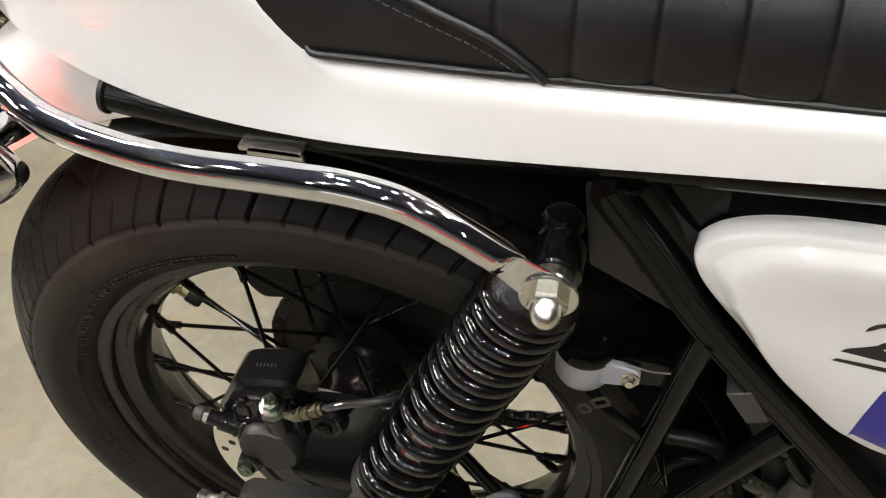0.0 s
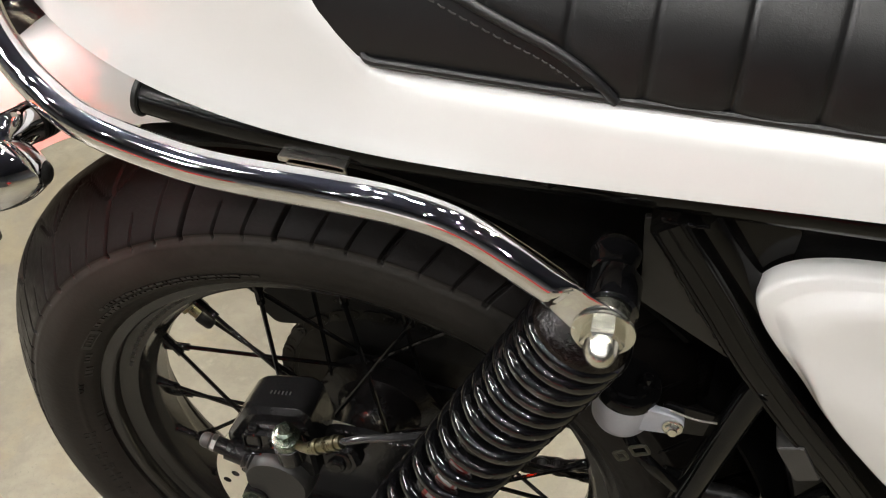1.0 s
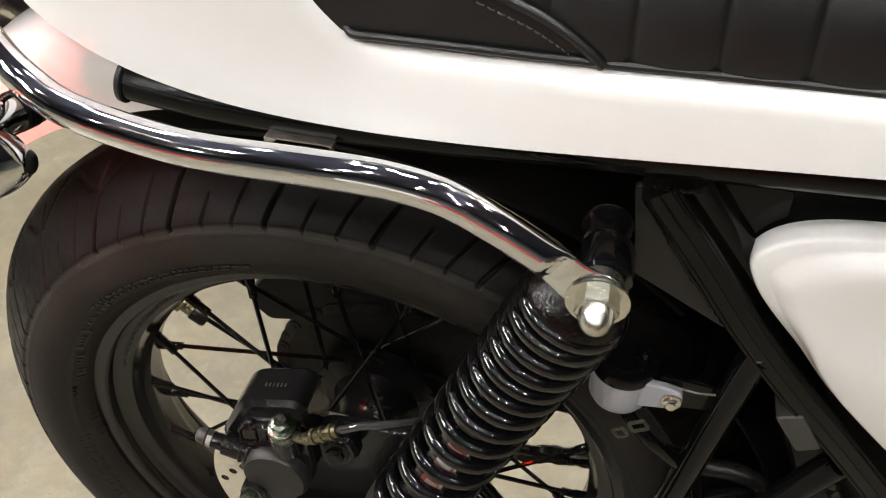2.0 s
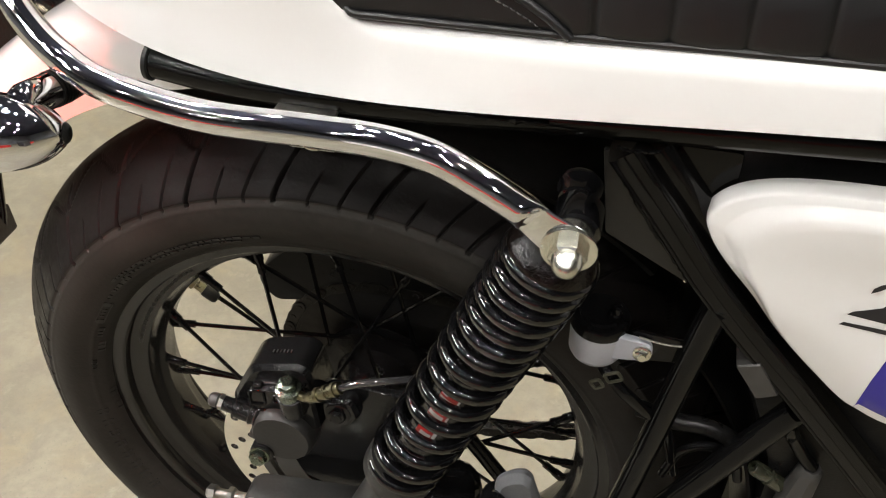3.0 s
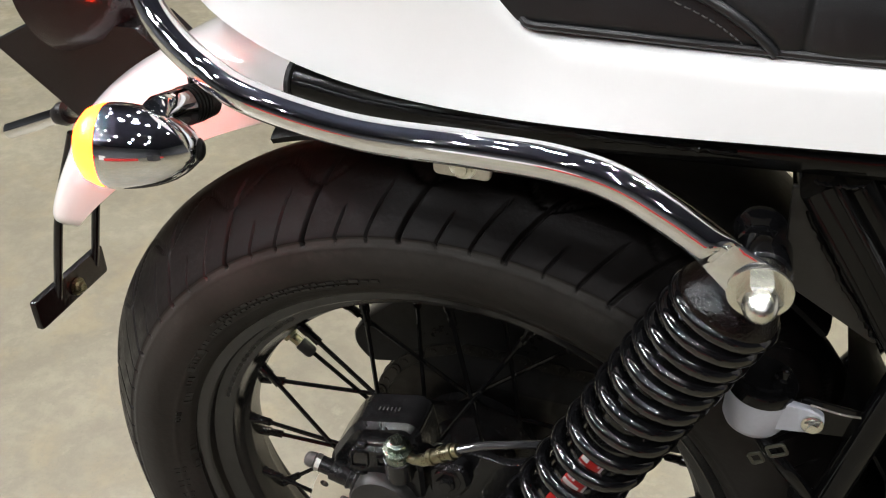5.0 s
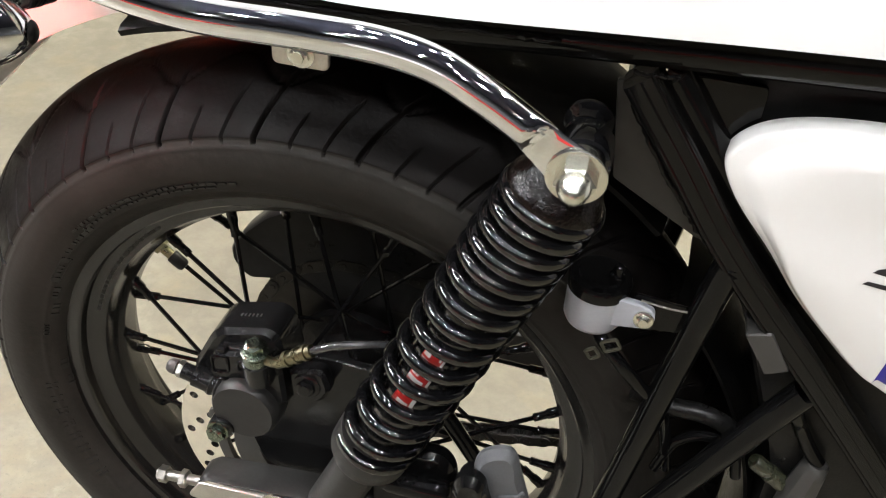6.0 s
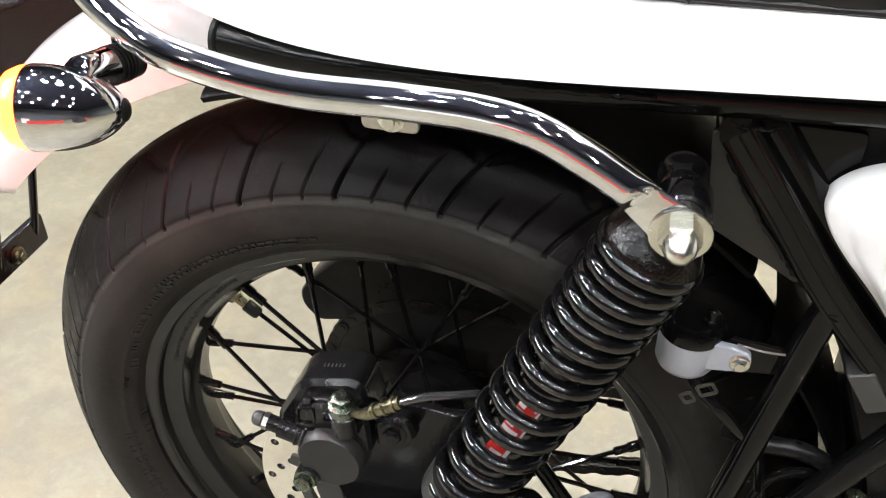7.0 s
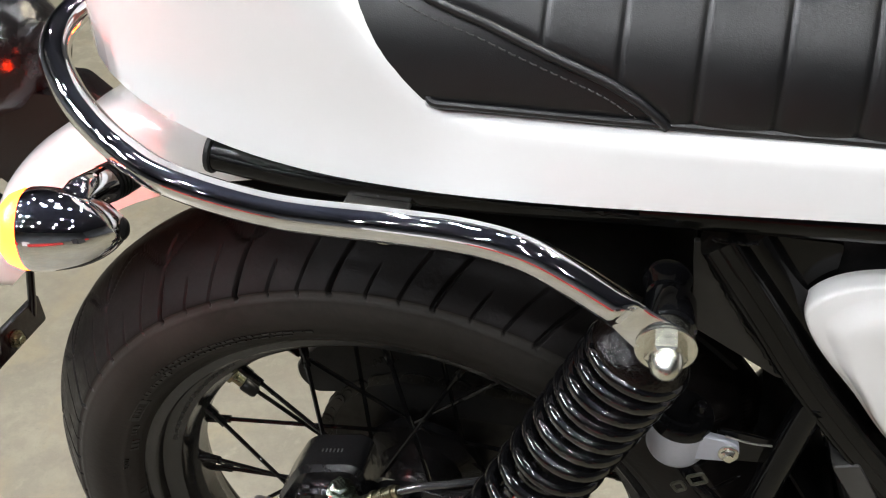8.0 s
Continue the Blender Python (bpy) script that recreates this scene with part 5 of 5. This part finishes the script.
# ---- turn signal
def signal(sgn):
    base, tip = Vector((-0.1575, sgn * 0.148, 0.6765)), Vector((-0.1135, sgn * 0.1355, 0.6748))
    ax = (tip - base).normalized()
    L = (tip - base).length
    prof = [(-0.004, 0.0), (-0.004, 0.0228), (-0.002, 0.0234)] + [(L * u, 0.0235 * w) for u, w in ((0.06, 1.0), (0.2, 0.985), (0.35, 0.945), (0.5, 0.88), (0.62, 0.80), (0.73, 0.70), (0.83, 0.575), (0.90, 0.46), (0.96, 0.34), (1.0, 0.24))]
    ob = bpart("turn_signal", turned([(a, b) for a, b in prof], base, ax, 56), M_CHROME, "chrome bullet turn signal with lit amber lens")
    part("lens", turned([(-0.0205, 0.0), (-0.0200, 0.007), (-0.0180, 0.0140), (-0.0135, 0.0196), (-0.008, 0.0220), (-0.0042, 0.0228), (-0.0042, 0.0)], base, ax, 48, caps=False), M_AMBER, ob, "glowing amber lens")
    part("tip_cap", turned([(L - 0.0006, 0.0066), (L + 0.0006, 0.0058), (L + 0.0018, 0.0040), (L + 0.0022, 0.002), (L + 0.0022, 0)], base, ax, 24, caps=False), M_PLASTIC, ob)
    p0, p1 = Vector((-0.1375, sgn * 0.131, 0.6905)), Vector((-0.1318, sgn * 0.094, 0.6838))
    d = (p1 - p0).normalized()
    part("stalk", turned([(-0.006, 0.0), (-0.006, 0.0088), (-0.002, 0.0104), (0.0175, 0.0108), (0.0185, 0.0100), (0.0185, 0.0)], p0, d, 36, caps=False), M_CHROME, ob, "chrome stalk", angle=30)
    bm = bmesh.new()
    for k in range(4):
        lathe(bm, [(0.0185 + 0.0028 * k, 0.0096), (0.0188 + 0.0028 * k, 0.0112), (0.0202 + 0.0028 * k, 0.0112), (0.0205 + 0.0028 * k, 0.0096)], p0, d, 32)
    lathe(bm, [(0.0295, 0.0105), (0.0300, 0.0109), ((p1 - p0).length, 0.0104)], p0, d, 32)
    part("stalk_boot", bm, M_PLASTIC, ob, "ribbed black rubber boot")
    part("stalk_bracket", tube([p1 + d * -0.006, (-0.1360, sgn * 0.097, 0.700), (-0.140, sgn * 0.102, 0.716)], 0.0045, sides=12), M_BLACK, ob)
    return ob


signal(-1)
signal(1)


# ---- white rear fender, tail light, plate bracket
def rear_fender():
    """A blade bent between a crown line along the middle and its two lower edges."""
    crown = spline([(-0.02, 0, 0.706), (-0.09, 0, 0.713), (-0.150, 0, 0.705), (-0.224, 0, 0.669), (-0.277, 0, 0.626), (-0.308, 0, 0.580), (-0.328, 0, 0.546), (-0.338, 0, 0.524)], 8)
    edge = spline([(-0.01, 0.075, 0.688), (-0.055, 0.073, 0.677), (-0.096, 0.070, 0.666), (-0.157, 0.060, 0.638), (-0.198, 0.057, 0.613), (-0.236, 0.053, 0.587), (-0.272, 0.046, 0.556), (-0.3025, 0.040, 0.5265)], 8)
    bm = bmesh.new()
    rows = []
    n = len(crown)
    for i in range(n):
        c, e = crown[i], edge[i]
        tip = max(0.0, (i / (n - 1) - 0.93) / 0.07)
        half = []
        for k in range(13):
            a = 0.5 * math.pi * k / 12
            h, w = math.sin(a) ** 0.62, math.cos(a) ** 0.62
            q = Vector((e.x + (c.x - e.x) * h, e.y * w * (1 - 0.10 * tip ** 2), e.z + (c.z - e.z) * h))
            half.append(q)
        rows.append([bm.verts.new((q.x, -q.y, q.z)) for q in half] + [bm.verts.new((q.x, q.y, q.z)) for q in reversed(half[:-1])])
    for a, b in zip(rows, rows[1:]):
        for k in range(len(a) - 1):
            bm.faces.new((a[k], a[k + 1], b[k + 1], b[k]))
    bmesh.ops.recalc_face_normals(bm, faces=bm.faces)
    bmesh.ops.solidify(bm, geom=list(bm.faces), thickness=0.003)
    return bpart("rear_fender", bm, M_WHITE, "glossy white rear fender blade", angle=50)


rear_fender()


def tail_light():
    c = Vector((-0.268, 0.0, 0.712))
    ax = Vector((-1, 0, -0.25)).normalized()
    bm = turned([(-0.040, 0), (-0.039, 0.010), (-0.034, 0.022), (-0.022, 0.035), (-0.005, 0.043), (0.015, 0.046), (0.030, 0.046), (0.032, 0.044), (0.032, 0)], c, ax, 48, caps=False)
    ob = bpart("tail_light", bm, M_SATIN, "round black tail light housing on a bracket")
    bm = plate([(-0.225, 0.690), (-0.205, 0.672), (-0.285, 0.610), (-0.350, 0.665), (-0.30, 0.690)], -0.022, 0.022, 0.002, 0.004)
    part("light_bracket", bm, M_SATIN, ob, "black folded light bracket")
    part("stem", tube([(-0.372, 0.050, 0.5715), (-0.43, 0.050, 0.5475)], 0.0070, sides=16), M_CHROME, ob, "chrome stem")
    part("stem_boot", turned([(0, 0.0), (0, 0.0100), (0.006, 0.0105), (0.014, 0.0078), (0.016, 0.0)], (-0.362, 0.050, 0.5755), (-1, 0, -0.41), 20, caps=False), M_PLASTIC, ob, "black rubber boot")
    part("stem_arm", tube([(-0.362, 0.050, 0.5755), (-0.32, 0.02, 0.600)], 0.006, sides=12), M_SATIN, ob)
    return ob


tail_light()


def plate_bracket():
    m = Matrix.Translation((-0.354, 0, 0.4385)) @ Matrix.Rotation(radians(90), 4, "Z")
    bm = plate([(-0.055, -0.014), (0.0365, -0.014), (0.0365, 0.014), (-0.055, 0.014)], -0.003, 0.003, 0.001, 0.003, m)
    ob = bpart("plate_bracket", bm, M_SATIN, "black plate bracket hung on two rods")
    for y in (-0.0262, 0.0251):
        part("rod", tube(spline([(-0.300, y * 0.8, 0.60), (-0.328, y * 0.95, 0.530), (-0.350, y, 0.452), (-0.3565, y, 0.430)], 5), 0.0036, sides=12), M_SATIN, ob, "thin black rod")
    part("bracket_bolt", bolt((-0.3505, -0.006, 0.4365), (1, 0, 0), 0.010, 0.005, 0.008), M_BRASS, ob, "yellow plated bolt")
    return ob


plate_bracket()

# ---- footpeg
def footpeg():
    bm = plate([(0.1385, 0.428), (0.1395, 0.440), (0.1445, 0.4475), (0.1520, 0.4485), (0.1580, 0.4435), (0.1605, 0.432), (0.176, 0.385), (0.152, 0.376)], -0.172, -0.156, 0.005, 0.008)
    ob = bpart("footpeg", bm, M_BLACK, "folded footpeg with ribbed grey rubber pad", angle=30)
    pad = [(0.1480, 0.4440), (0.1515, 0.4555), (0.1595, 0.4625), (0.1680, 0.4650), (0.1735, 0.4605), (0.1765, 0.4500), (0.1930, 0.3950), (0.1900, 0.375), (0.168, 0.380)]
    part("peg_rubber", plate(pad, -0.1590, -0.146, 0.005, 0.008), M_PEG, ob, "grey rubber pad", angle=30)
    for k in range(6):
        x, z = 0.1815 + 0.0026 * k, 0.4300 - 0.0088 * k
        part("rubber_rib", tube([(x - 0.0150, -0.1592, z - 0.0050), (x - 0.004, -0.1594, z - 0.0005), (x + 0.0002, -0.1560, z + 0.001)], 0.0017, sides=8), M_PEG, ob)
    part("peg_pivot", tube([(0.148, -0.150, 0.432), (0.160, -0.148, 0.395), (0.170, -0.145, 0.35)], 0.009, sides=16), M_BLACK, ob)
    part("peg_hanger", tube([(0.170, -0.145, 0.35), (0.200, -0.115, 0.33), (0.225, -0.100, 0.315)], 0.010, sides=16), M_BLACK, ob)


footpeg()

# ---- torque rod and the black bracket below the shock absorber
bpart("torque_rod", tube([(0.100, -0.100, 0.4505), (0.1177, -0.100, 0.4214), (0.147, -0.100, 0.3759), (0.170, -0.098, 0.340)], 0.0058, sides=14), M_BLACK, "black torque rod")
bracket = bpart("peg_bracket", plate([(0.068, 0.372), (0.080, 0.388), (0.098, 0.399), (0.1225, 0.399), (0.1300, 0.388), (0.136, 0.345), (0.130, 0.325), (0.072, 0.325)], -0.120, -0.104, 0.004, 0.006), M_BLACK, "black cast peg bracket")
part("bracket_bar", turned([(0, 0.0), (0, 0.009), (0.003, 0.0105), (0.042, 0.0105), (0.045, 0.009), (0.045, 0)], (0.084, -0.124, 0.372), (1, 0, 0.02), 24, caps=False), M_BLACK, bracket, "glossy black bar")
